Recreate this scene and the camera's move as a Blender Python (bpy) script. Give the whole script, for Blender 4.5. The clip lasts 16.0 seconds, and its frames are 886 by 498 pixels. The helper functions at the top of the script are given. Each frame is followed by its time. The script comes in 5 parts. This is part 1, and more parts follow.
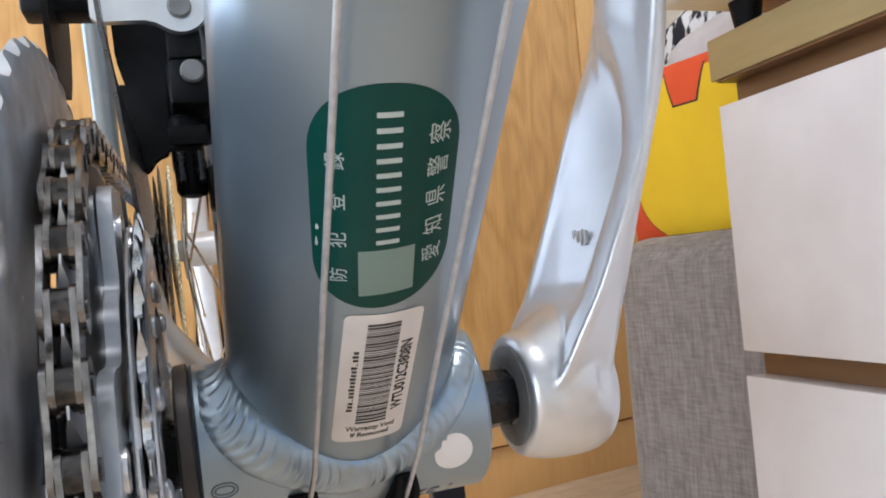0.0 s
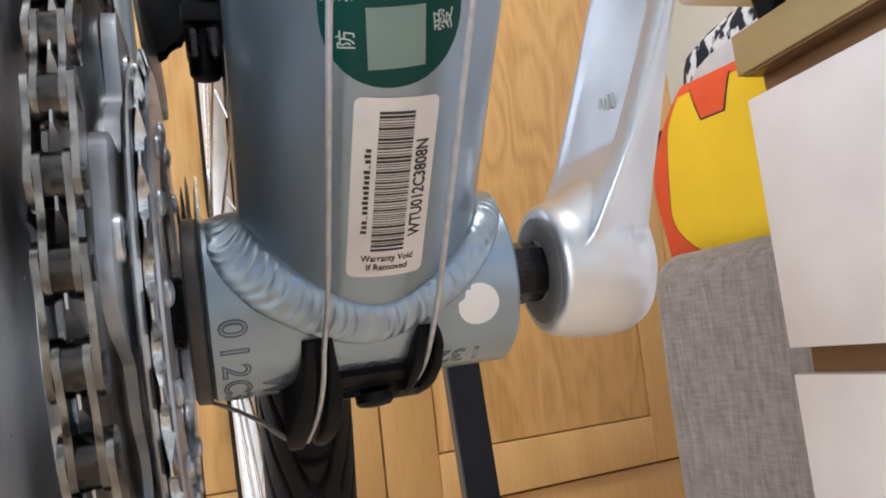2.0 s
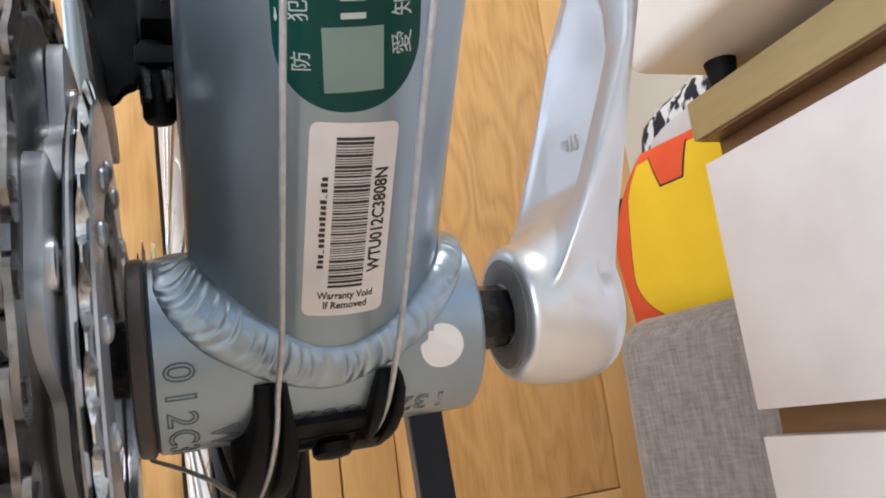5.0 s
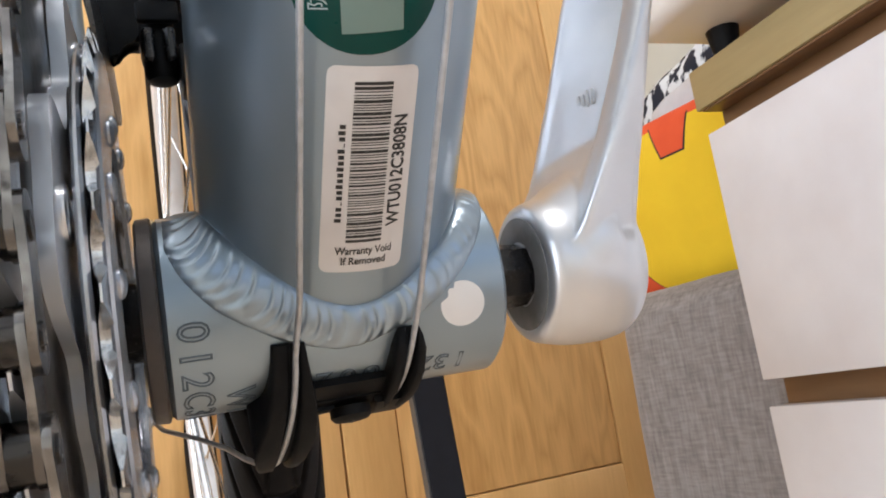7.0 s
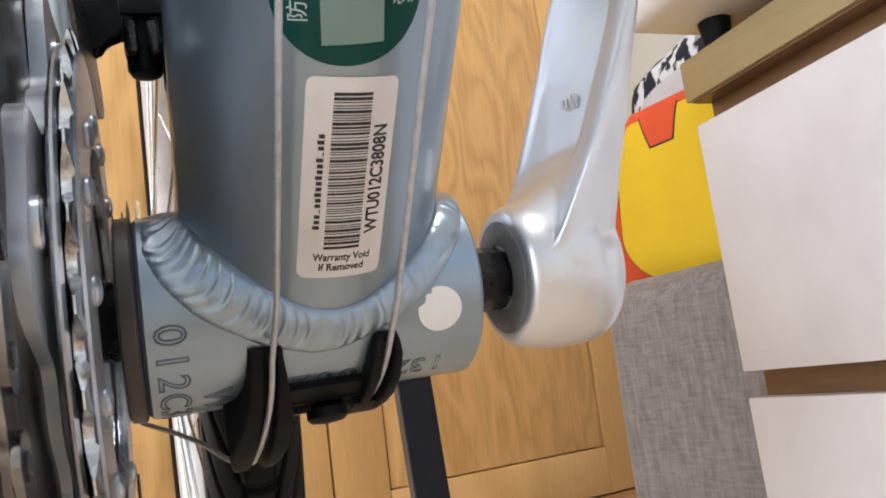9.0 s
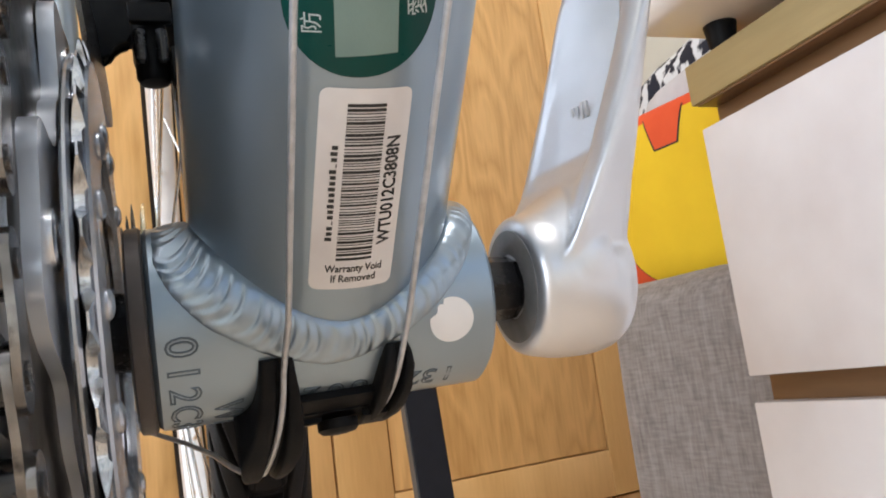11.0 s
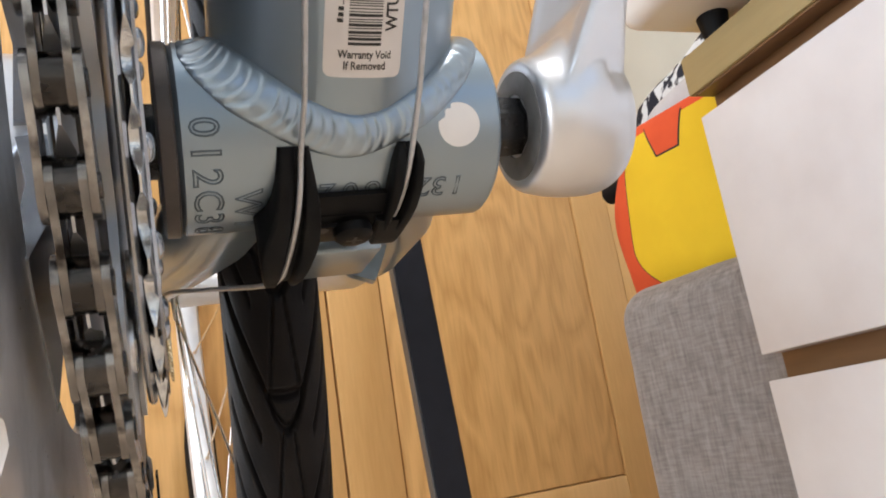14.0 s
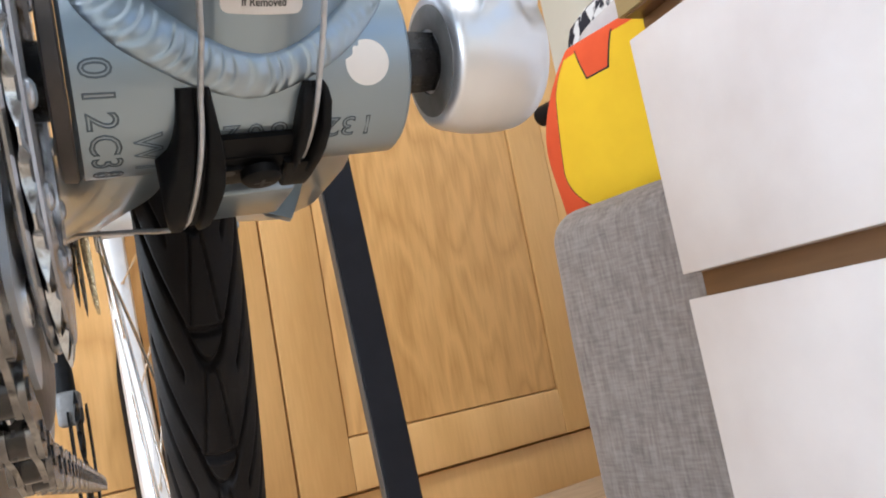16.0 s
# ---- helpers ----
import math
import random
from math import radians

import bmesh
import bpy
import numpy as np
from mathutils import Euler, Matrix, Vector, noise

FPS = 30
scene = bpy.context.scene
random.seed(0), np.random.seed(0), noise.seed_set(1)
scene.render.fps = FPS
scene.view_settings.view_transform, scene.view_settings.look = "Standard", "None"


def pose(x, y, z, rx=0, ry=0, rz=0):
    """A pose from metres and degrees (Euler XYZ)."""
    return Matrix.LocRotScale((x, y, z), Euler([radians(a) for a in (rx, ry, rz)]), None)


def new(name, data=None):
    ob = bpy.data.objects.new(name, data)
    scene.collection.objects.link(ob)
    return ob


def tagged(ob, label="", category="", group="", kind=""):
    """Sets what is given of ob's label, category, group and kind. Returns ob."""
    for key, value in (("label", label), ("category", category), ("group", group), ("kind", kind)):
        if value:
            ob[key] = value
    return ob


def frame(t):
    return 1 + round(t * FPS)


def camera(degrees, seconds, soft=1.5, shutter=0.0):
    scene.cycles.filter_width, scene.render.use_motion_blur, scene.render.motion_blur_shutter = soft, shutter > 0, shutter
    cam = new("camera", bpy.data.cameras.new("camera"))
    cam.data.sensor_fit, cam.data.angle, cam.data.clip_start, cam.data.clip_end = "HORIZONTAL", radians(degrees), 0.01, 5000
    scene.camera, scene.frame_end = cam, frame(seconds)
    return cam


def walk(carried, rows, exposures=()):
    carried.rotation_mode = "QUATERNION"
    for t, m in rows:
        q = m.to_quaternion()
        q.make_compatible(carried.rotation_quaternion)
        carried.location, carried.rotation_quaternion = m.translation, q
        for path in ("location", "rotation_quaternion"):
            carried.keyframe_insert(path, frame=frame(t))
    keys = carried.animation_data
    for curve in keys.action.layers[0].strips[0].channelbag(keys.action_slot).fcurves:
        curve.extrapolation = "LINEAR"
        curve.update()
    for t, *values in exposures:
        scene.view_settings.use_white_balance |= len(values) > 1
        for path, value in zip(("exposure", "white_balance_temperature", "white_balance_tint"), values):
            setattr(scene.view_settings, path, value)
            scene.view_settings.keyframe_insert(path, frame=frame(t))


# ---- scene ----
cam = camera(58.9, 16.0, soft=1.9)
METRES, EYE, TILT, LEAN, TURN = 0.19, 0.331, 2.0, 5.0, -18.0
ROWS = [
    (0.0, 0.0, 0.0, 0.0, 0.0, 0.0, 0.0),
    (0.5, -0.0136, 0.0187, -0.0095, 0.75, 0.72, 0.54),
    (1.0, -0.0158, 0.023, -0.0315, 1.25, 1.78, 1.06),
    (1.5, 0.0048, 0.0557, -0.1665, 2.41, 3.81, 1.4),
    (2.0, 0.0096, 0.0684, -0.2807, 2.39, 5.34, 1.48),
    (2.5, 0.0136, 0.0887, -0.2874, 1.92, 6.52, 1.5),
    (3.0, 0.0113, 0.1036, -0.2837, 1.2, 6.75, 1.5),
    (3.5, 0.025, 0.0921, -0.2858, 0.69, 7.67, 1.63),
    (4.0, 0.0256, 0.09, -0.2868, 0.02, 9.21, 1.76),
    (6.5, -0.0154, 0.1458, -0.3683, 0.04, 11.04, 3.11),
    (7.0, -0.0165, 0.1432, -0.3408, -0.25, 9.41, 3.29),
    (7.5, -0.012, 0.1353, -0.3352, -0.68, 7.41, 3.11),
    (8.0, -0.0078, 0.1311, -0.322, -0.9, 7.31, 2.69),
    (8.5, -0.0066, 0.1315, -0.3162, -1.02, 7.57, 2.4),
    (9.0, -0.0029, 0.133, -0.3127, -1.17, 7.81, 2.18),
    (11.5, -0.0188, 0.143, -0.3015, -0.89, 7.97, 2.12),
    (12.0, -0.0251, 0.1502, -0.3153, -0.37, 8.08, 2.28),
    (12.5, -0.0262, 0.1473, -0.3511, 0.31, 8.99, 2.56),
    (13.0, -0.0119, 0.1417, -0.4599, 0.64, 11.89, 2.99),
    (13.5, -0.0118, 0.1384, -0.5726, 0.01, 12.8, 3.47),
    (14.0, -0.0289, 0.1492, -0.5982, -0.12, 12.61, 3.74),
    (14.5, -0.0385, 0.1676, -0.5848, -0.1, 12.3, 3.9),
    (15.0, -0.0308, 0.1714, -0.5796, -0.1, 11.57, 3.97),
    (15.5, 0.0022, 0.145, -0.569, -1.17, 10.39, 4.37),
    (16.0, 0.0034, 0.1455, -0.5766, -4.45, 6.45, 5.34),
]
walk(cam, [(t, pose(0, 0, EYE, TILT, LEAN, TURN) @ pose(METRES * x, METRES * y, METRES * z, 90 + pitch, roll, yaw)) for t, x, y, z, yaw, pitch, roll in ROWS],
     [(0.0, 0.05, 6020, 14), (1.5, 0.11, 6100, 14), (4.0, 0.17, 6150, 14), (9.0, 0.19, 6190, 14), (12.5, 0.21, 6250, 14), (14.5, 0.24, 6280, 14), (15.0, 0.27, 6000, 13.5), (15.5, 0.31, 5960, 13), (16.0, 0.36, 5940, 12.5)])

# ---------------------------------------------------------------- light
world = bpy.data.worlds.new("world")
scene.world = world
world.use_nodes = True
_nt = world.node_tree
_sky = _nt.nodes.new("ShaderNodeTexSky")
_sky.sky_type = "NISHITA"
_sky.sun_disc = False
_sky.sun_elevation, _sky.sun_rotation = radians(40), radians(250)
_nt.links.new(_sky.outputs[0], _nt.nodes["Background"].inputs[0])
_nt.nodes["Background"].inputs[1].default_value = 0.12

ROOM = pose(0, 0, 0, 0, 0, 12)          # the room stands 12 degrees off the bicycle
R_U0, R_U1, R_V0, R_V1, R_H = -2.0, 2.2, -2.4, 1.42, 2.4


def area_lamp(name, size_x, size_y, power, m, colour):
    lamp = bpy.data.lights.new(name, "AREA")
    lamp.shape, lamp.size, lamp.size_y, lamp.energy, lamp.color = "RECTANGLE", size_x, size_y, power, colour
    ob = new(name, lamp)
    ob.matrix_world = m
    return ob


# daylight from unseen tall openings in the west and north walls and an unseen window behind the camera, and an added
# ceiling fill
area_lamp("window_light", 1.85, 1.5, 64, ROOM @ pose(R_U0 + 0.02, -0.75, 1.03, 0, -90, 0), (0.76, 0.89, 1.0))
area_lamp("window_light", 1.7, 1.2, 4, ROOM @ pose(0.35, R_V0 + 0.02, 1.45, 90, 0, 0), (0.76, 0.89, 1.0))
area_lamp("window_light", 1.3, 1.85, 25, ROOM @ pose(-1.08, R_V1 - 0.02, 1.03, -90, 0, 0), (0.86, 0.94, 1.0))
# soft fill added from above; no ceiling lamp is seen or built
area_lamp("ceiling_light_glow", 0.5, 0.5, 14, ROOM @ pose(0.3, -0.4, R_H - 0.09, 0, 0, 0), (1.0, 0.95, 0.88))


# ---------------------------------------------------------------- materials
def material(name, base, rough=0.5, metal=0.0, dark=None, scale=30.0, stretch=(1, 1, 1), fine=400.0, bump=0.1, depth=0.0005,
             rough_var=0.1, coat=0.0, spec=0.5, random_tint=0.0, contrast=(0.35, 0.65), grime=None, grime_scale=60.0):
    mat = bpy.data.materials.new(name)
    mat.use_nodes = True
    nt = mat.node_tree
    n, l = nt.nodes, nt.links
    bsdf = n["Principled BSDF"]
    co = n.new("ShaderNodeTexCoord")
    mp = n.new("ShaderNodeMapping")
    mp.inputs["Scale"].default_value = stretch
    l.new(co.outputs["Object"], mp.inputs["Vector"])
    big = n.new("ShaderNodeTexNoise")
    big.inputs["Scale"].default_value, big.inputs["Detail"].default_value = scale, 6 if bump else 2
    l.new(mp.outputs[0], big.inputs["Vector"])
    small = n.new("ShaderNodeTexNoise")
    small.inputs["Scale"].default_value, small.inputs["Detail"].default_value = fine, 4
    l.new(mp.outputs[0], small.inputs["Vector"])
    ramp = n.new("ShaderNodeValToRGB")
    ramp.color_ramp.elements[0].position, ramp.color_ramp.elements[1].position = contrast
    ramp.color_ramp.elements[0].color = (*(dark or [c * 0.85 for c in base]), 1)
    ramp.color_ramp.elements[1].color = (*base, 1)
    l.new(big.outputs["Fac"], ramp.inputs[0])
    colour = ramp.outputs[0]
    if grime:
        gr = n.new("ShaderNodeTexNoise")
        gr.inputs["Scale"].default_value, gr.inputs["Detail"].default_value = grime_scale, 8
        l.new(co.outputs["Object"], gr.inputs["Vector"])
        cut = n.new("ShaderNodeMapRange")
        cut.inputs[1].default_value, cut.inputs[2].default_value = 0.5, 0.68
        l.new(gr.outputs["Fac"], cut.inputs[0])
        mix = n.new("ShaderNodeMix")
        mix.data_type = "RGBA"
        l.new(cut.outputs[0], mix.inputs["Factor"])
        l.new(colour, mix.inputs["A"])
        mix.inputs["B"].default_value = (*grime, 1)
        colour = mix.outputs["Result"]
    if random_tint:
        info = n.new("ShaderNodeObjectInfo")
        hsv = n.new("ShaderNodeHueSaturation")
        rng = n.new("ShaderNodeMapRange")
        rng.inputs[3].default_value, rng.inputs[4].default_value = 1 - random_tint, 1 + random_tint
        l.new(info.outputs["Random"], rng.inputs[0])
        l.new(rng.outputs[0], hsv.inputs["Value"])
        l.new(colour, hsv.inputs["Color"])
        colour = hsv.outputs[0]
    l.new(colour, bsdf.inputs["Base Color"])
    rr = n.new("ShaderNodeMapRange")
    rr.inputs[3].default_value, rr.inputs[4].default_value = max(0.02, rough - rough_var), min(1, rough + rough_var)
    l.new(small.outputs["Fac"], rr.inputs[0])
    bsdf.inputs["Roughness"].default_value = rough
    if rough_var:
        l.new(rr.outputs[0], bsdf.inputs["Roughness"])
    bp = n.new("ShaderNodeBump")
    bp.inputs["Strength"].default_value, bp.inputs["Distance"].default_value = bump, depth
    l.new(small.outputs["Fac"], bp.inputs["Height"])
    if bump:
        l.new(bp.outputs[0], bsdf.inputs["Normal"])
    bsdf.inputs["Metallic"].default_value = metal
    bsdf.inputs["Coat Weight"].default_value = coat
    bsdf.inputs["Coat Roughness"].default_value = 0.12
    bsdf.inputs["Specular IOR Level"].default_value = spec
    return mat


def wood(name, light, dark, grain=26.0, along="Z", rough=0.42, cathedral=11.0, random_tint=0.0):
    """Veneer with long pores and flame-shaped growth rings that run along one axis."""
    mat = bpy.data.materials.new(name)
    mat.use_nodes = True
    nt = mat.node_tree
    n, l = nt.nodes, nt.links
    bsdf = n["Principled BSDF"]
    co = n.new("ShaderNodeTexCoord")
    info = n.new("ShaderNodeObjectInfo")
    shift = n.new("ShaderNodeVectorMath")
    shift.operation = "SCALE"
    comb = n.new("ShaderNodeCombineXYZ")
    for i in range(3):
        l.new(info.outputs["Random"], comb.inputs[i])
    l.new(comb.outputs[0], shift.inputs[0])
    shift.inputs["Scale"].default_value = 3.7
    add = n.new("ShaderNodeVectorMath")
    l.new(co.outputs["Object"], add.inputs[0])
    l.new(shift.outputs[0], add.inputs[1])
    k = {"X": (0.09, 1, 1), "Y": (1, 0.09, 1), "Z": (1, 1, 0.09)}[along]
    flame_k = {"X": (0.30, 1, 1), "Y": (1, 0.30, 1), "Z": (1, 1, 0.30)}[along]
    mp = n.new("ShaderNodeMapping")
    mp.inputs["Scale"].default_value = k
    l.new(add.outputs[0], mp.inputs["Vector"])
    mf = n.new("ShaderNodeMapping")
    mf.inputs["Scale"].default_value = flame_k
    l.new(add.outputs[0], mf.inputs["Vector"])
    flame = n.new("ShaderNodeTexNoise")
    flame.inputs["Scale"].default_value, flame.inputs["Detail"].default_value = cathedral, 2.0
    l.new(mf.outputs[0], flame.inputs["Vector"])
    rings = n.new("ShaderNodeMath")
    rings.operation = "MULTIPLY"
    rings.inputs[1].default_value = 9.0
    l.new(flame.outputs["Fac"], rings.inputs[0])
    fr = n.new("ShaderNodeMath")
    fr.operation = "PINGPONG"
    fr.inputs[1].default_value = 0.5
    l.new(rings.outputs[0], fr.inputs[0])
    pores = n.new("ShaderNodeTexNoise")
    pores.inputs["Scale"].default_value, pores.inputs["Detail"].default_value = grain * 9, 5
    l.new(mp.outputs[0], pores.inputs["Vector"])
    cloud = n.new("ShaderNodeTexNoise")
    cloud.inputs["Scale"].default_value, cloud.inputs["Detail"].default_value = grain * 0.35, 3
    l.new(mp.outputs[0], cloud.inputs["Vector"])
    m1 = n.new("ShaderNodeMath")
    m1.operation = "MULTIPLY_ADD"
    m1.inputs[1].default_value = 0.62
    l.new(fr.outputs[0], m1.inputs[0])
    m2 = n.new("ShaderNodeMath")
    m2.operation = "MULTIPLY_ADD"
    m2.inputs[1].default_value = 0.55
    l.new(pores.outputs["Fac"], m2.inputs[0])
    l.new(m2.outputs[0], m1.inputs[2])
    m3 = n.new("ShaderNodeMath")
    m3.operation = "MULTIPLY"
    m3.inputs[1].default_value = 0.4
    l.new(cloud.outputs["Fac"], m3.inputs[0])
    l.new(m3.outputs[0], m2.inputs[2])
    ramp = n.new("ShaderNodeValToRGB")
    ramp.color_ramp.elements[0].position, ramp.color_ramp.elements[1].position = 0.38, 0.8
    ramp.color_ramp.elements[0].color, ramp.color_ramp.elements[1].color = (*dark, 1), (*light, 1)
    l.new(m1.outputs[0], ramp.inputs[0])
    colour = ramp.outputs[0]
    if random_tint:
        hsv = n.new("ShaderNodeHueSaturation")
        rng = n.new("ShaderNodeMapRange")
        rng.inputs[3].default_value, rng.inputs[4].default_value = 1 - random_tint, 1 + random_tint
        l.new(info.outputs["Random"], rng.inputs[0])
        l.new(rng.outputs[0], hsv.inputs["Value"])
        l.new(colour, hsv.inputs["Color"])
        colour = hsv.outputs[0]
    l.new(colour, bsdf.inputs["Base Color"])
    bsdf.inputs["Roughness"].default_value = rough
    bp = n.new("ShaderNodeBump")
    bp.inputs["Strength"].default_value, bp.inputs["Distance"].default_value = 0.15, 0.0008
    l.new(pores.outputs["Fac"], bp.inputs["Height"])
    l.new(bp.outputs[0], bsdf.inputs["Normal"])
    return mat


def weave(name, light, dark, thread=0.0016, rough=0.95, blotch=55.0):
    """Coarse woven cloth: crossing threads with uneven slubs."""
    mat = bpy.data.materials.new(name)
    mat.use_nodes = True
    nt = mat.node_tree
    n, l = nt.nodes, nt.links
    bsdf = n["Principled BSDF"]
    co = n.new("ShaderNodeTexCoord")
    total = None
    for k in ((1, 1, 0.10), (0.14, 0.14, 1)):
        mp = n.new("ShaderNodeMapping")
        mp.inputs["Scale"].default_value = k
        l.new(co.outputs["Object"], mp.inputs["Vector"])
        no = n.new("ShaderNodeTexNoise")
        no.inputs["Scale"].default_value, no.inputs["Detail"].default_value = 0.55 / thread, 3
        l.new(mp.outputs[0], no.inputs["Vector"])
        if total is None:
            total = no.outputs["Fac"]
        else:
            ad = n.new("ShaderNodeMath")
            l.new(total, ad.inputs[0])
            l.new(no.outputs["Fac"], ad.inputs[1])
            total = ad.outputs[0]
    bl = n.new("ShaderNodeTexNoise")
    bl.inputs["Scale"].default_value, bl.inputs["Detail"].default_value = blotch, 6
    mp = n.new("ShaderNodeMapping")
    mp.inputs["Scale"].default_value = (2.2, 2.2, 0.6)
    l.new(co.outputs["Object"], mp.inputs["Vector"])
    l.new(mp.outputs[0], bl.inputs["Vector"])
    ad = n.new("ShaderNodeMath")
    ad.operation = "MULTIPLY_ADD"
    ad.inputs[1].default_value = 1.15
    l.new(bl.outputs["Fac"], ad.inputs[0])
    l.new(total, ad.inputs[2])
    ramp = n.new("ShaderNodeValToRGB")
    sub = n.new("ShaderNodeMath")
    sub.operation = "MULTIPLY"
    sub.inputs[1].default_value = 0.50
    l.new(ad.outputs[0], sub.inputs[0])
    ramp.color_ramp.elements[0].position, ramp.color_ramp.elements[1].position = 0.5, 1.05
    ramp.color_ramp.elements[0].color, ramp.color_ramp.elements[1].color = (*dark, 1), (*light, 1)
    l.new(sub.outputs[0], ramp.inputs[0])
    l.new(ramp.outputs[0], bsdf.inputs["Base Color"])
    bsdf.inputs["Roughness"].default_value = rough
    bsdf.inputs["Sheen Weight"].default_value = 0.25
    bp = n.new("ShaderNodeBump")
    bp.inputs["Strength"].default_value, bp.inputs["Distance"].default_value = 0.5, 0.0008
    l.new(total, bp.inputs["Height"])
    l.new(bp.outputs[0], bsdf.inputs["Normal"])
    return mat


PAINT = material("silver_blue_metallic_paint", (0.26, 0.328, 0.388), 0.32, 0.77, (0.242, 0.305, 0.362), 40, bump=0.0, rough_var=0.0, coat=0.35)
WELDM = material("painted_weld", (0.30, 0.368, 0.43), 0.28, 0.72, (0.275, 0.338, 0.397), 250, bump=0.0, rough_var=0.0, coat=0.5)
ALLOY = material("satin_silver_alloy", (0.66, 0.67, 0.695), 0.33, 0.78, (0.61, 0.62, 0.645), 55, bump=0.0, rough_var=0.0)
POLISHED = material("bright_alloy", (0.86, 0.86, 0.86), 0.2, 1.0, (0.75, 0.75, 0.75), 120, fine=900, bump=0.05, depth=0.0002)
RIMALLOY = material("satin_rim_alloy", (0.78, 0.78, 0.785), 0.34, 0.35, (0.70, 0.70, 0.71), 60, fine=900, bump=0.05, depth=0.0002)
STEEL = material("oily_chain_steel", (0.13, 0.125, 0.125), 0.25, 1.0, (0.05, 0.048, 0.048), 160, fine=500, bump=0.0, rough_var=0.12, random_tint=0.2, grime=(0.018, 0.0168, 0.0168), grime_scale=240, contrast=(0.4, 0.66))
PLATE = material("polished_chain_plate", (0.33, 0.325, 0.325), 0.22, 1.0, (0.15, 0.145, 0.144), 160, fine=500, bump=0.0, rough_var=0.08, random_tint=0.2, grime=(0.035, 0.032, 0.031), grime_scale=210)
RING = material("worn_chainring_alloy", (0.62, 0.64, 0.68), 0.32, 0.62, (0.46, 0.48, 0.51), 60, fine=500, bump=0.0, rough_var=0.1, grime=(0.26, 0.255, 0.255), grime_scale=45)
CARRIER = material("pale_carrier_alloy", (0.64, 0.69, 0.755), 0.28, 0.55, (0.54, 0.58, 0.64), 30, bump=0.0, rough_var=0.0, grime=(0.46, 0.49, 0.53), grime_scale=25)
FLANK = material("smooth_ring_flank", (0.53, 0.55, 0.59), 0.24, 0.75, (0.44, 0.46, 0.49), 40, bump=0.0, rough_var=0.0, grime=(0.27, 0.28, 0.30), grime_scale=25)
INNER_RING = material("stamped_steel_ring", (0.60, 0.64, 0.70), 0.17, 1.0, (0.38, 0.40, 0.43), 220, fine=700, bump=0.2, depth=0.0004, rough_var=0.14, grime=(0.13, 0.11, 0.09), grime_scale=170)
SPROCKET = material("dark_sprocket_steel", (0.12, 0.11, 0.10), 0.35, 0.9, (0.05, 0.045, 0.04), 150, fine=600, grime=(0.03, 0.025, 0.02))
DARKSTEEL = material("blackened_cup", (0.085, 0.073, 0.067), 0.42, 0.4, (0.066, 0.058, 0.053), 120, fine=800, bump=0.08)
BLACK = material("black_plastic", (0.0065, 0.0065, 0.007), 0.5, 0.0, (0.0045, 0.0045, 0.005), 150, fine=1200, bump=0.08, depth=0.0003, grime=(0.010, 0.0098, 0.0095), grime_scale=140, spec=0.12)
SPINDLE = material("black_spindle", (0.008, 0.008, 0.009), 0.25, 0.0, (0.006, 0.006, 0.007), 150, fine=900, bump=0.06, depth=0.0002, spec=0.35, grime=(0.018, 0.017, 0.016), grime_scale=160)
GREYPLATE = material("grey_washer", (0.20, 0.20, 0.20), 0.5, 0.4, (0.15, 0.15, 0.15), 200, fine=900, bump=0.1)
LINKPLATE = material("silver_link_plate", (0.66, 0.69, 0.72), 0.32, 0.85, (0.58, 0.6, 0.63), 90, fine=900, bump=0.06)
CAGE = material("dark_chromed_cage", (0.13, 0.13, 0.133), 0.3, 0.8, (0.08, 0.078, 0.075), 120, fine=700, bump=0.1, grime=(0.045, 0.038, 0.033), grime_scale=120)
CABLE = material("braided_steel_cable", (0.50, 0.505, 0.52), 0.36, 0.55, (0.40, 0.405, 0.415), 500, fine=2500, bump=0.3)
CLEAR = material("yellowed_clear_plastic", (0.93, 0.84, 0.60), 0.25, 0.0, (0.90, 0.80, 0.54), 60, fine=500, bump=0.02)
CLEAR.node_tree.nodes["Principled BSDF"].inputs["Transmission Weight"].default_value = 0.8
RUBBER = material("tyre_rubber", (0.0098, 0.0085, 0.0086), 0.55, 0.0, (0.0075, 0.0066, 0.0067), 70, fine=900, bump=0.25, depth=0.0004, spec=0.12, grime=(0.0125, 0.0112, 0.011), grime_scale=50)
GREEN = material("green_sticker_film", (0.0005, 0.046, 0.037), 0.32, 0.0, (0.0005, 0.042, 0.034), 60, fine=900, bump=0.02, spec=0.2)
LABEL = material("white_label_film", (0.61, 0.575, 0.56), 0.45, 0.0, (0.67, 0.64, 0.62), 90, fine=900, bump=0.02)
INK = material("black_print", (0.02, 0.019, 0.018), 0.5, fine=900)
WHITEINK = material("pale_print", (0.44, 0.50, 0.48), 0.45, fine=900)
MIDINK = material("muted_print", (0.17, 0.25, 0.225), 0.45, fine=900)
DOT = material("white_dot_film", (0.74, 0.72, 0.70), 0.5, fine=900, bump=0.03)
# frame paint darkened, so the stamped grooves' shade sits in the colour
STAMP_SHADE = material("stamped_edge", (0.115, 0.15, 0.185), 0.34, 0.9, fine=900)
OAK = wood("oak_veneer", (0.74, 0.425, 0.155), (0.56, 0.295, 0.092))
OAK_FLAT = wood("oak_veneer_straight", (0.72, 0.42, 0.16), (0.61, 0.34, 0.115), cathedral=2.5)
FLOORWOOD = wood("pale_floorboard", (0.67, 0.515, 0.365), (0.56, 0.415, 0.275), along="X", rough=0.4, random_tint=0.06)
ASH = wood("pale_yellow_board", (0.375, 0.282, 0.132), (0.31, 0.228, 0.10), along="Y", cathedral=1.2)
